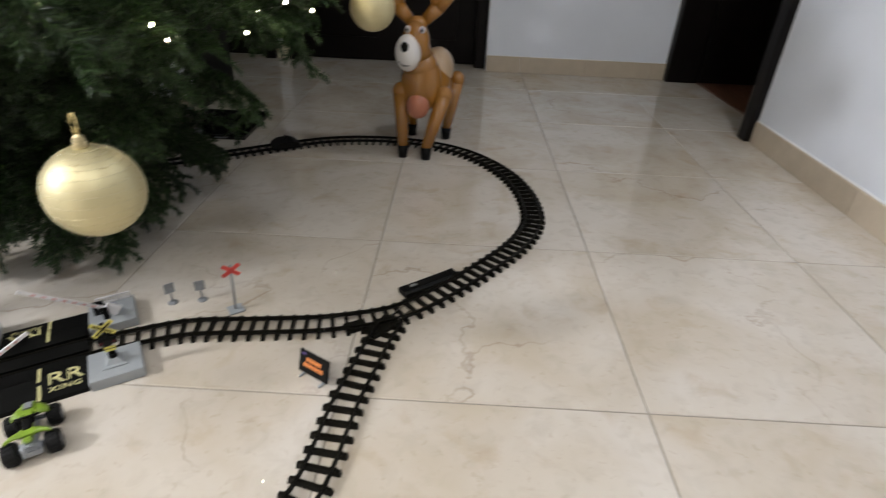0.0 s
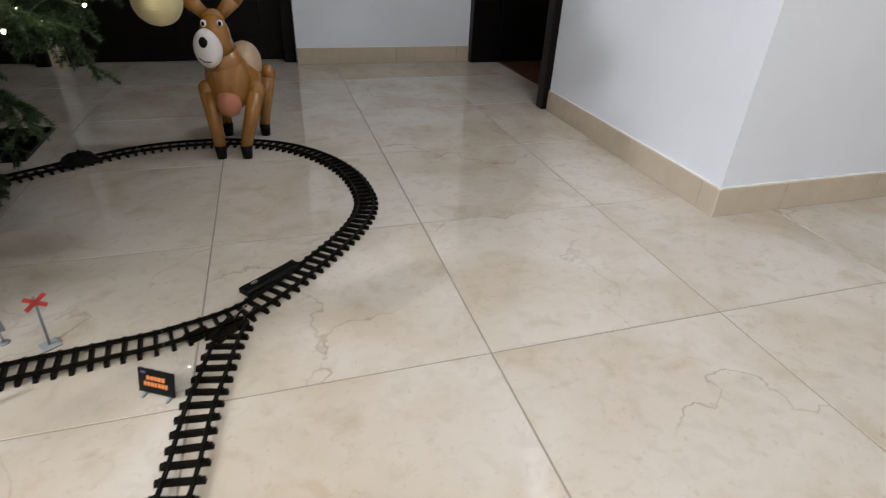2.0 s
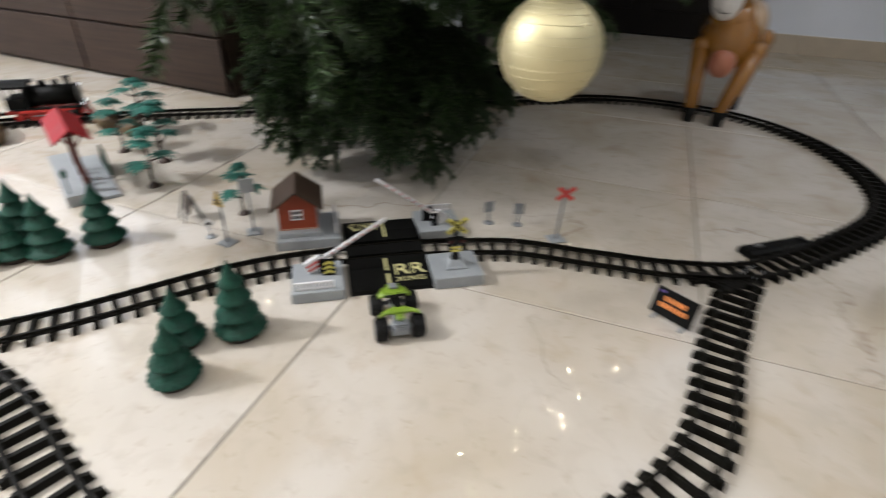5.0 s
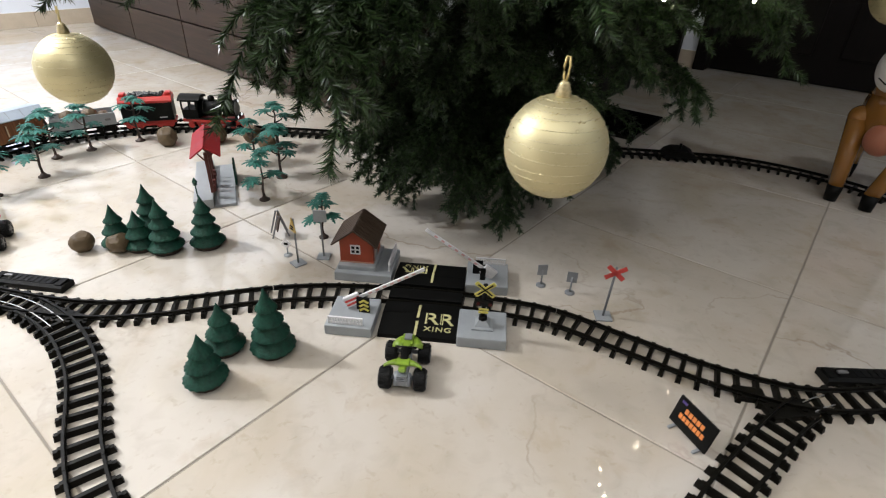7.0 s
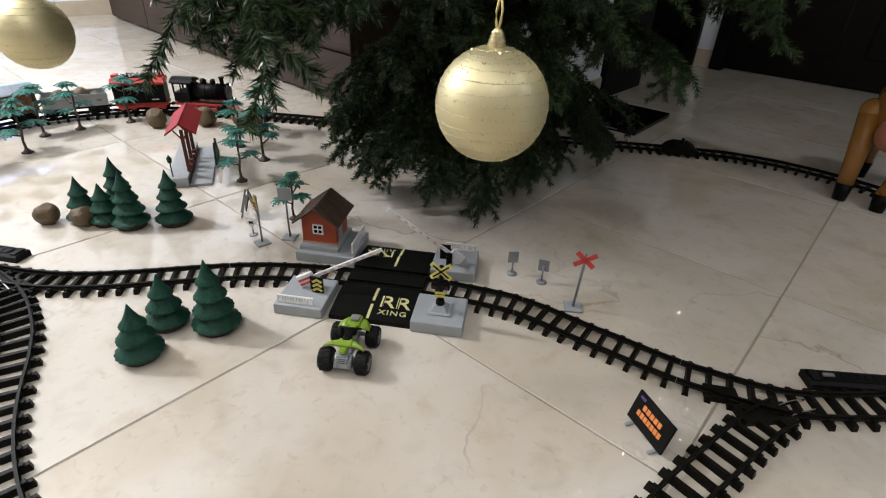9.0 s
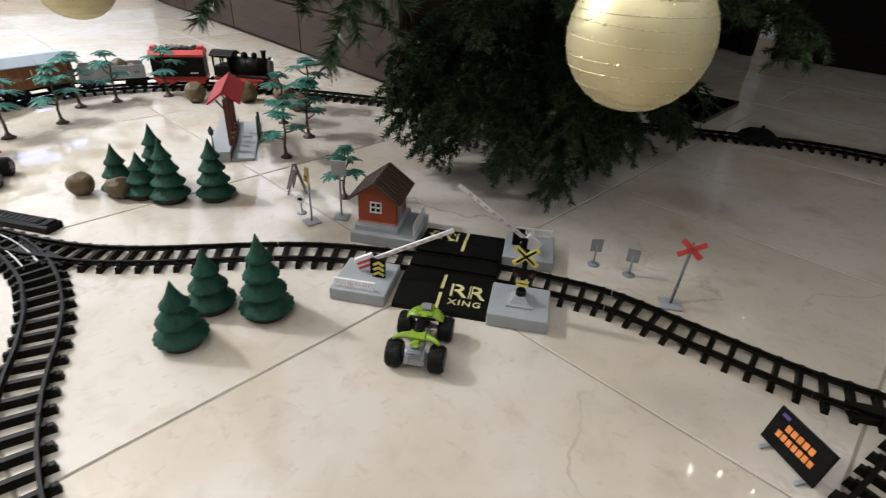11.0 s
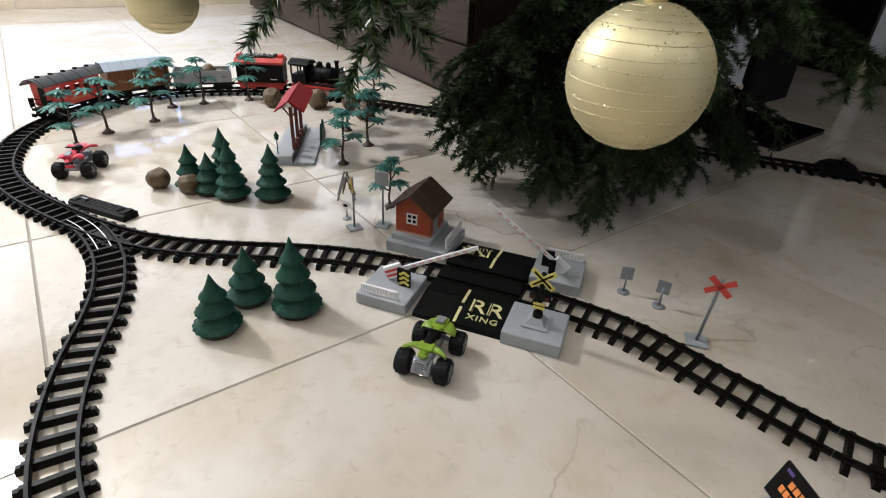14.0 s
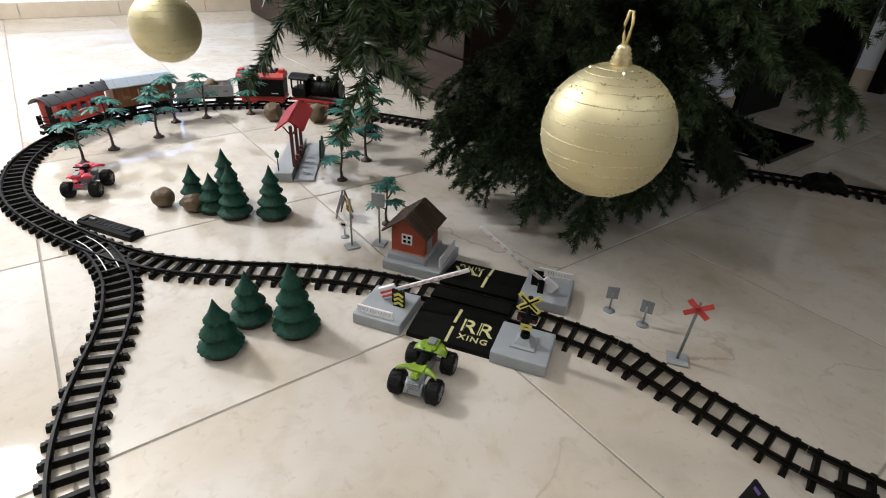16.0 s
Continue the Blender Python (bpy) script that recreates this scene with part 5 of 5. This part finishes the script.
for sx in (-1, 1):
    ex = 0.040 + sx * 0.026
    ball(deer, (ex, 1.853, 0.476), (0.0095, 0.007, 0.012), W_)
    ball(deer, (ex - 0.001, 1.847, 0.476), (0.0055, 0.004, 0.0078), K, 2)
    a0 = Vector((0.042 + sx * 0.026, 1.925, 0.495))
    a1, a2, a3 = a0 + Vector((sx * 0.045, 0.005, 0.045)), a0 + Vector((sx * 0.085, 0.010, 0.095)), a0 + Vector((sx * 0.100, 0.012, 0.165))
    tube(deer, [a0, a1, a2, a3], [0.020, 0.028, 0.029, 0.024], 14, V)
    ball(deer, a3, (0.0235, 0.0235, 0.025), V, 2)
    for b0, b1 in ((a1, a1 + Vector((-sx * 0.018, -0.010, 0.075))), (a2, a2 + Vector((-sx * 0.020, -0.008, 0.070))), (a2, a2 + Vector((sx * 0.050, 0.0, 0.040)))):
        rod(deer, b0, b1, 0.023, 0.018, 14, V)
        ball(deer, b1, (0.018, 0.018, 0.020), V, 2)
ball(deer, (0.052, 1.868, 0.203), (0.043, 0.034, 0.047), S, 4)
ball(deer, (0.118, 2.040, 0.310), (0.062, 0.100, 0.078), T, 4)
dm = part("inflatable_deer", deer, [VINYL, TAN, SALMON, WHITEVINYL, BLACK])
tagged(dm, "shiny brown inflatable vinyl deer toy standing on the floor", "inflatable toy")

# ---- cabinet, black stand, screen ----
cab = thing("low_cabinet", "long low dark brown wooden cabinet with grooved drawer fronts", "cabinet", -1.584, 1.384, 0, -4.0)
CL, CD, CH = 3.0, 0.40, 0.62
part("body", box(fresh(), (-CL / 2, CD / 2 + 0.012, CH / 2), (CL, CD - 0.024, CH - 0.0), 0.004), BROWNWOOD, cab)
for i in range(4):
    for j, (z0, z1) in enumerate(((0.015, 0.205), (0.213, 0.400), (0.408, 0.600))):
        x0, x1 = -CL + i * CL / 4 + 0.004, -CL + (i + 1) * CL / 4 - 0.004
        part("drawer_front", box(fresh(), ((x0 + x1) / 2, 0.006, (z0 + z1) / 2), (x1 - x0, 0.018, z1 - z0), 0.003), BROWNWOOD, cab)
part("top", box(fresh(), (-CL / 2, CD / 2, CH + 0.012), (CL + 0.02, CD + 0.02, 0.024), 0.004), BROWNWOOD, cab)

stand = thing("black_floor_plate", "flat glossy black appliance lying on the floor", "appliance", -0.828, 2.122, 0, 1)
part("base_plate", box(fresh(), (0, 0, 0.010), (0.315, 0.345, 0.020), 0.004), GLOSSBLACK, stand)
# silver strip that draws the glint on the plate's front edge
part("edge_glint_strip", box(fresh(), (0.06, -0.1735, 0.010), (0.05, 0.002, 0.004)), SILVER, stand)
sp = thing("black_box", "tall matt black box standing against the wall", "speaker", -1.14, 2.55, 0, 0)
part("body", box(fresh(), (0, 0, 0.55), (0.27, 0.40, 1.10), 0.006), RUBBER, sp)
part("grille", box(fresh(), (0.1365, 0, 0.55), (0.004, 0.35, 1.04), 0.001), RUBBER, sp)

tv = thing("television", "flat black television with a lit bluish screen", "television", WEST + 0.05, 0.57, 0.85, 90)
part("case", box(fresh(), (0, 0.0, 0), (0.86, 0.05, 0.52), 0.006), BLACK, tv)
part("screen", box(fresh(), (0, -0.027, 0), (0.82, 0.004, 0.48)), SCREEN, tv)
part("wall_bracket", box(fresh(), (0, 0.035, 0), (0.2, 0.03, 0.2)), BLACK, tv)

# ---- Christmas tree ----
TX, TY = -0.93, 1.37
tree = thing("christmas_tree", "large artificial green Christmas tree with dense drooping branches", "Christmas tree", TX, TY, 0, 0)
bm = fresh()
rod(bm, (0, 0, 0.0), (0, 0, 2.15), 0.024, 0.010, 14)
part("trunk", bm, TWIG, tree, "dark metal trunk pole")
bm = fresh()
for i in range(4):
    a = math.tau * i / 4 + 0.4
    rod(bm, (0, 0, 0.06), (math.cos(a) * 0.17, math.sin(a) * 0.17, 0.008), 0.009, seg=8)
part("stand", bm, TWIG, tree)


def needles(paths, per_metre, length, width, rng, verts, faces):
    """Flat needles standing out all round along each twig."""
    for pts in paths:
        pts = np.array(pts)
        seg = np.linalg.norm(np.diff(pts, axis=0), axis=1)
        s = np.concatenate([[0], np.cumsum(seg)])
        n = max(6, int(s[-1] * per_metre))
        u = np.sort(rng.uniform(0, s[-1], n))
        p = np.stack([np.interp(u, s, pts[:, i]) for i in range(3)], 1)
        q = np.stack([np.interp(np.minimum(u + 0.005, s[-1]), s, pts[:, i]) - np.interp(np.maximum(u - 0.005, 0), s, pts[:, i]) for i in range(3)], 1)
        q /= np.linalg.norm(q, axis=1, keepdims=True) + 1e-9
        ref = np.where(np.abs(q[:, 2:3]) > 0.9, np.array([[1.0, 0, 0]]), np.array([[0, 0, 1.0]]))
        a = np.cross(q, ref)
        a /= np.linalg.norm(a, axis=1, keepdims=True) + 1e-9
        b = np.cross(q, a)
        ang = rng.uniform(0, 2 * np.pi, n)[:, None]
        out = np.cos(ang) * a + np.sin(ang) * b
        lean = rng.uniform(0.55, 1.15, n)[:, None]
        d = out * np.sin(lean) + q * np.cos(lean)
        d /= np.linalg.norm(d, axis=1, keepdims=True)
        side = np.cross(d, rng.normal(size=(n, 3)))
        side /= np.linalg.norm(side, axis=1, keepdims=True) + 1e-9
        L = (length * rng.uniform(0.65, 1.15, n) * np.clip((s[-1] - u) / 0.03 + 0.75, 0.75, 1))[:, None]
        w = width * rng.uniform(0.7, 1.2, n)[:, None] / 2
        e = p + d * L
        base = sum(len(v) for v in verts)
        verts.append(np.stack([p - side * w, p + side * w, e], 1).reshape(-1, 3))
        faces.append(np.arange(base, base + 3 * n).reshape(-1, 3))


def branch_mesh(length, seed, rise, droop, twig, hang, density, gap=0.042, chance=0.5, drops=(0.15, 0.55), needle=(0.019, 0.0033)):
    """One wired branch along +x: a stem that rises and droops, forked twigs on both sides, some hanging, all set with needles."""
    rng = np.random.default_rng(seed)
    stem = [np.array([length * t, 0.02 * math.sin(3 * t + seed), length * (rise * t - droop * t * t)]) for t in np.linspace(0.03, 1, 16)]
    stem = np.array(stem)
    paths = [stem[4:]]
    n = int(length / gap)
    for i in range(n):
        t = 0.16 + 0.84 * (i + rng.uniform(0, 0.6)) / n
        k = min(t, 0.999) * 15
        base = stem[int(k)] + (stem[min(int(k) + 1, 15)] - stem[int(k)]) * (k - int(k))
        L = twig * (1.12 - 0.62 * t) * rng.uniform(0.8, 1.15)
        for sg in (-1, 1):
            a = rng.uniform(0.55, 0.95) * sg
            drop = rng.uniform(*drops)
            pts = [base + np.array([math.cos(a) * L * u, math.sin(a) * L * u, -drop * L * u * u + 0.05 * L * u]) for u in np.linspace(0, 1, 6)]
            paths.append(pts)
            if L > 0.1:
                for sg2 in (-1, 1):
                    b = pts[3]
                    a2 = a + sg2 * rng.uniform(0.5, 0.8)
                    paths.append([b + np.array([math.cos(a2) * L * 0.5 * u, math.sin(a2) * L * 0.5 * u, -0.35 * L * u * u]) for u in np.linspace(0, 1, 4)])
        if hang and t > 0.3 and rng.uniform() < chance:
            h = hang * rng.uniform(0.6, 1.15)
            a = rng.uniform(-0.9, 0.9)
            strand = [base + np.array([math.cos(a) * h * 0.6 * u, math.sin(a) * h * 0.7 * u, -h * u ** 1.3]) for u in np.linspace(0, 1, 6)]
            paths.append(strand)
            for j in range(8 if chance > 0.9 else 5):
                b, a2 = strand[j % 4 + 1], rng.uniform(0, 6.3)
                paths.append([b + np.array([math.cos(a2) * h * 0.40 * u, math.sin(a2) * h * 0.40 * u, -h * 0.36 * u]) for u in np.linspace(0, 1, 4)])
    verts, faces = [], []
    needles(paths, density, *needle, rng, verts, faces)
    # stems as thin three-sided tubes
    for pts in paths:
        pts = np.array(pts)
        r = 0.0035 if len(pts) > 8 else 0.0016
        base = sum(len(v) for v in verts)
        ring = np.array([[0, 1, 0], [0, -0.5, 0.87], [0, -0.5, -0.87]]) * r
        verts.append((pts[:, None, :] + ring[None]).reshape(-1, 3))
        m = len(pts)
        f = [[base + 3 * i + j, base + 3 * i + (j + 1) % 3, base + 3 * i + 3 + (j + 1) % 3, base + 3 * i + 3 + j] for i in range(m - 1) for j in range(3)]
        faces.append(np.array(f))
    V_, F_ = np.concatenate(verts), [f for part_ in faces for f in part_.tolist()]
    mesh = bpy.data.meshes.new("branch")
    mesh.from_pydata(V_.tolist(), [], F_)
    mesh.materials.append(NEEDLE)
    return mesh


TUFT = [branch_mesh(1.0, 100 + i, 0.05, 0.21, 0.16, 0.15, 1750, 0.066, 0.75, (0.5, 1.2), (0.0250, 0.0033)) for i in range(3)]
DENSE = [branch_mesh(1.0, 130 + i, 0.08, 0.17, 0.18, 0.10, 1550, 0.055, 0.6, (0.3, 0.9), (0.0225, 0.0033)) for i in range(2)]
SIDE = [branch_mesh(0.9, 150 + i, 0.12, 0.16, 0.17, 0.07, 1500, 0.050, 0.4, (0.2, 0.7), (0.0168, 0.0031)) for i in range(2)]
LOW = [branch_mesh(0.52, 300 + i, 0.06, 0.45, 0.12, 0.08, 1900, 0.040, 0.6, (0.3, 0.9), (0.0168, 0.0031)) for i in range(3)]
HIDDEN = [branch_mesh(1.0, 180 + i, 0.16, 0.17, 0.20, 0.09, 170, needle=(0.020, 0.0095)) for i in range(2)]
MIDDLE = [branch_mesh(0.7, 200 + i, 0.22, 0.22, 0.18, 0.06, 130, needle=(0.020, 0.0100)) for i in range(3)]
LOWBACK = [branch_mesh(0.5, 190, 0.06, 0.43, 0.14, 0.10, 300, needle=(0.019, 0.006))]
rng = random.Random(11)


def tier(z, n, first, meshes, scale, tilt, jitter=6.0):
    """Branches all round the trunk."""
    sector(z, first, first + 360 - 360 / n, n, meshes, scale, tilt, jitter)


def sector(z, first, last, n, meshes, scale, tilt, jitter=5.0):
    """Branches over a part of the round only."""
    for i in range(n):
        a = first + (last - first) * i / max(1, n - 1) + rng.uniform(-jitter, jitter)
        k = scale * rng.uniform(0.93, 1.05)
        shared("branch", meshes[i % len(meshes)], tree, pose(0, 0, z + rng.uniform(-0.02, 0.02), 0, 0, a) @ pose(0, 0, 0, rng.uniform(-12, 12), -tilt + rng.uniform(-3, 3), 0) @ Matrix.Diagonal((k, k, k, 1)))


# the drooping upper skirt over the village and the crossing
sector(0.84, -170, -112, 4, TUFT, 0.98, 0, 2.0)
sector(0.78, -98, -84, 2, TUFT, 0.95, 0, 2.0)
sector(0.72, -80, -68, 3, TUFT, 0.96, 0, 2.0)
sector(0.82, -172, -62, 8, TUFT, 0.93, 2)
sector(0.90, -190, -120, 4, TUFT, 0.98, 0)
sector(0.95, -175, -52, 7, DENSE, 0.90, 4)
sector(1.07, -165, -30, 6, DENSE, 0.80, 7)
sector(0.64, -118, -62, 5, DENSE, 0.62, -2)
sector(0.67, -62, -16, 4, TUFT, 0.74, 0)
sector(0.57, -72, -20, 5, DENSE, 0.70, -6)
# the sparser side towards the doors
sector(0.74, -56, 30, 6, SIDE, 0.92, -4)
sector(0.70, -8, 44, 4, DENSE, 0.72, -4)
sector(0.66, -44, 14, 5, SIDE, 0.80, -6)
sector(0.84, -50, 34, 6, SIDE, 0.98, -2)
sector(0.95, -42, 40, 5, SIDE, 0.92, 3)
# the low mass of branches just above the floor
sector(0.29, -172, -128, 4, LOW, 0.60, 0)
sector(0.37, -102, -44, 8, LOW, 1.03, 0)
sector(0.25, -108, -52, 5, LOW, 0.93, 0)
sector(0.29, -60, 30, 6, LOW, 0.76, -4)
sector(0.20, -140, 30, 8, LOW, 0.72, 8)
sector(0.41, -172, -128, 3, LOW, 0.58, 0)
sector(0.41, -116, -74, 4, LOW, 0.98, 0)
sector(0.39, -70, 10, 5, LOW, 0.70, -8)
# the far side, against the wall
sector(0.30, 50, 172, 6, LOWBACK, 1.0, 0)
sector(0.70, 48, 180, 7, HIDDEN, 0.95, 0)
sector(0.85, 52, 184, 7, HIDDEN, 0.88, 3)
sector(1.02, 48, 188, 6, HIDDEN, 0.80, 6)
tier(1.16, 12, 3, MIDDLE, 1.10, 12)
tier(1.36, 11, 9, MIDDLE, 0.95, 16)
tier(1.56, 10, 0, MIDDLE, 0.78, 20)
tier(1.76, 8, 15, MIDDLE, 0.58, 26)
tier(1.95, 6, 0, MIDDLE, 0.42, 40)
tier(2.10, 4, 0, MIDDLE, 0.30, 70)

# ---- baubles ----


def bauble(x, y, z, r, hang, turn=0.0):
    b = thing("bauble", "champagne gold satin bauble with glittering bands hanging from the tree", "bauble", x, y, z, turn, "gold baubles")
    prof = [(r * math.cos(radians(a)), r * math.sin(radians(a))) for a in range(-89, 84, 4)]
    body = part("ball", lathe(fresh(), prof, 64), GOLD, b, smooth=True)
    rg = random.Random(7)
    for lat in (-62, -50, -36, -24, -12, 2, 13, 24, 34, 44, 53, 62, 70):
        a = radians(lat + rg.uniform(-2, 2))
        rr, zz, w = r * math.cos(a), r * math.sin(a), 0.0006
        tip = pose(0, 0, 0, rg.uniform(-1.5, 1.5), rg.uniform(-1.5, 1.5), 0)
        bm = lathe(fresh(), [((rr + o) * 1.0, zz + h) for o, h in ((-0.001, -w), (0.0003, -w * 0.5), (0.0003, w * 0.5), (-0.001, w))], 64, m=tip)
        band = part("glitter_band", bm, BAND, body, "dull glitter band")
    grains = fresh()
    for lat in (-62, -50, -36, -24, -12, 2, 13, 24, 34, 44, 53, 62, 70):
        for i in range(120):
            a, b2 = radians(lat + rg.gauss(0, 1.6)), rg.uniform(0, math.tau)
            c = Vector((math.cos(a) * math.cos(b2), math.cos(a) * math.sin(b2), math.sin(a))) * (r + 0.0002)
            k = rg.uniform(0.0007, 0.0014)
            tri3 = [grains.verts.new(c + Vector((rg.gauss(0, 1), rg.gauss(0, 1), rg.gauss(0, 1))).normalized() * k) for _ in range(4)]
            for f in ((0, 1, 2), (0, 3, 1), (1, 3, 2), (2, 3, 0)):
                grains.faces.new([tri3[v] for v in f])
    tagged(part("glitter", grains, GLITTER, body, "sparkling glitter grains"), kind="stuff")
    cap = lathe(fresh(), [(r * 0.15, r * 0.985), (r * 0.16, r * 1.02), (r * 0.135, r * 1.05), (r * 0.15, r * 1.08), (r * 0.12, r * 1.11), (r * 0.13, r * 1.14), (r * 0.10, r * 1.17), (r * 0.11, r * 1.20), (r * 0.07, r * 1.25), (r * 0.03, r * 1.28)], 20)
    part("cap", cap, CAPGOLD, b, "ribbed gold cap")
    loop = fresh()
    top = r * 1.26 + hang
    z0 = r * 1.24
    cord(loop, [(0.001, 0, z0), (0.0030, 0, z0 + hang * 0.35), (0.0034, 0.001, z0 + hang * 0.7), (0.0018, 0.001, top), (-0.0018, 0.001, top),
                (-0.0036, 0, z0 + hang * 0.65), (-0.0028, 0, z0 + hang * 0.3), (-0.001, 0, z0)], 0.0015, 8, True)
    part("hanging_loop", loop, RIBBON, b)
    return b


bauble(-0.305, 0.544, 0.445, 0.0650, 0.028)
bauble(-1.250, 0.335, 0.421, 0.067, 0.028)
bauble(-0.028, 1.342, 0.602, 0.057, 0.028)

# ---- string of lights ----
lights = thing("string_lights", "string of small warm white lights wound through the tree", "string lights", TX, TY, 0, 0)
rg = random.Random(3)
spots_l = []
for i in range(140):
    k = i / 139
    a = radians(-150 + 360 * 4.2 * k)
    z = 0.60 + 1.35 * k ** 1.3
    r = (0.96 - 0.80 * k) * rg.uniform(0.72, 1.03)
    if z < 0.9 and math.sin(a) < -0.3 and math.cos(a) < 0.6:
        r *= 0.6
    spots_l.append(Vector((r * math.cos(a), r * math.sin(a), z + rg.uniform(-0.05, 0.05))))
spots_l[:0] = [Vector((x - TX, y - TY, z)) for x, y, z in ((-1.13, 0.52, 0.70), (-0.86, 0.48, 0.70), (-0.42, 0.65, 0.70), (-1.29, 0.57, 0.72), (-0.30, 0.78, 0.63), (-0.20, 0.92, 0.60), (-0.16, 1.05, 0.64), (-0.14, 1.18, 0.61), (-0.30, 1.25, 0.66), (-0.24, 1.02, 0.70), (-0.36, 1.12, 0.64), (-0.44, 1.00, 0.68), (-0.40, 0.88, 0.66), (-0.33, 0.94, 0.74), (-0.27, 1.12, 0.76), (-0.21, 1.24, 0.72), (-0.26, 1.36, 0.68), (-0.20, 1.44, 0.63), (-0.30, 1.50, 0.70), (-0.38, 1.40, 0.76), (-0.45, 1.26, 0.72), (-0.50, 1.12, 0.78))]
bm = cord(fresh(), spots_l, 0.0006, 5)
part("wire", bm, TWIG, lights)
bulb_mesh = bpy.data.meshes.new("bulb")
bm = ball(fresh(), (0, 0, 0), (0.0025, 0.0025, 0.0034), 0, 2)
bm.to_mesh(bulb_mesh)
bm.free()
bulb_mesh.materials.append(BULB)
for p in spots_l:
    shared("bulb", bulb_mesh, lights, Matrix.Translation(p))

# ---- floor tiles, one by one ----
half = 0.2983
bm = fresh()
lo = [bm.verts.new((x * half, y * half, -0.009)) for x, y in ((-1, -1), (1, -1), (1, 1), (-1, 1))]
mid = [bm.verts.new((x * half, y * half, -0.0012)) for x, y in ((-1, -1), (1, -1), (1, 1), (-1, 1))]
hi = [bm.verts.new((x * (half - 0.0012), y * (half - 0.0012), 0)) for x, y in ((-1, -1), (1, -1), (1, 1), (-1, 1))]
bm.faces.new(hi)
for i in range(4):
    bm.faces.new((lo[i], lo[(i + 1) % 4], mid[(i + 1) % 4], mid[i]))
    bm.faces.new((mid[i], mid[(i + 1) % 4], hi[(i + 1) % 4], hi[i]))
tile_mesh = bpy.data.meshes.new("tile")
bm.to_mesh(tile_mesh)
bm.free()
tile_mesh.materials.append(TILE)
inv = Matrix.Translation(floor.location).inverted()
for i in range(-9, 7):
    for j in range(-7, 8):
        shared("tile", tile_mesh, floor, inv @ pose(i * 0.6 + 0.3, j * 0.6 + 0.3, 0, 0, 0, 180 * ((i * 7 + j * 3) % 2)))
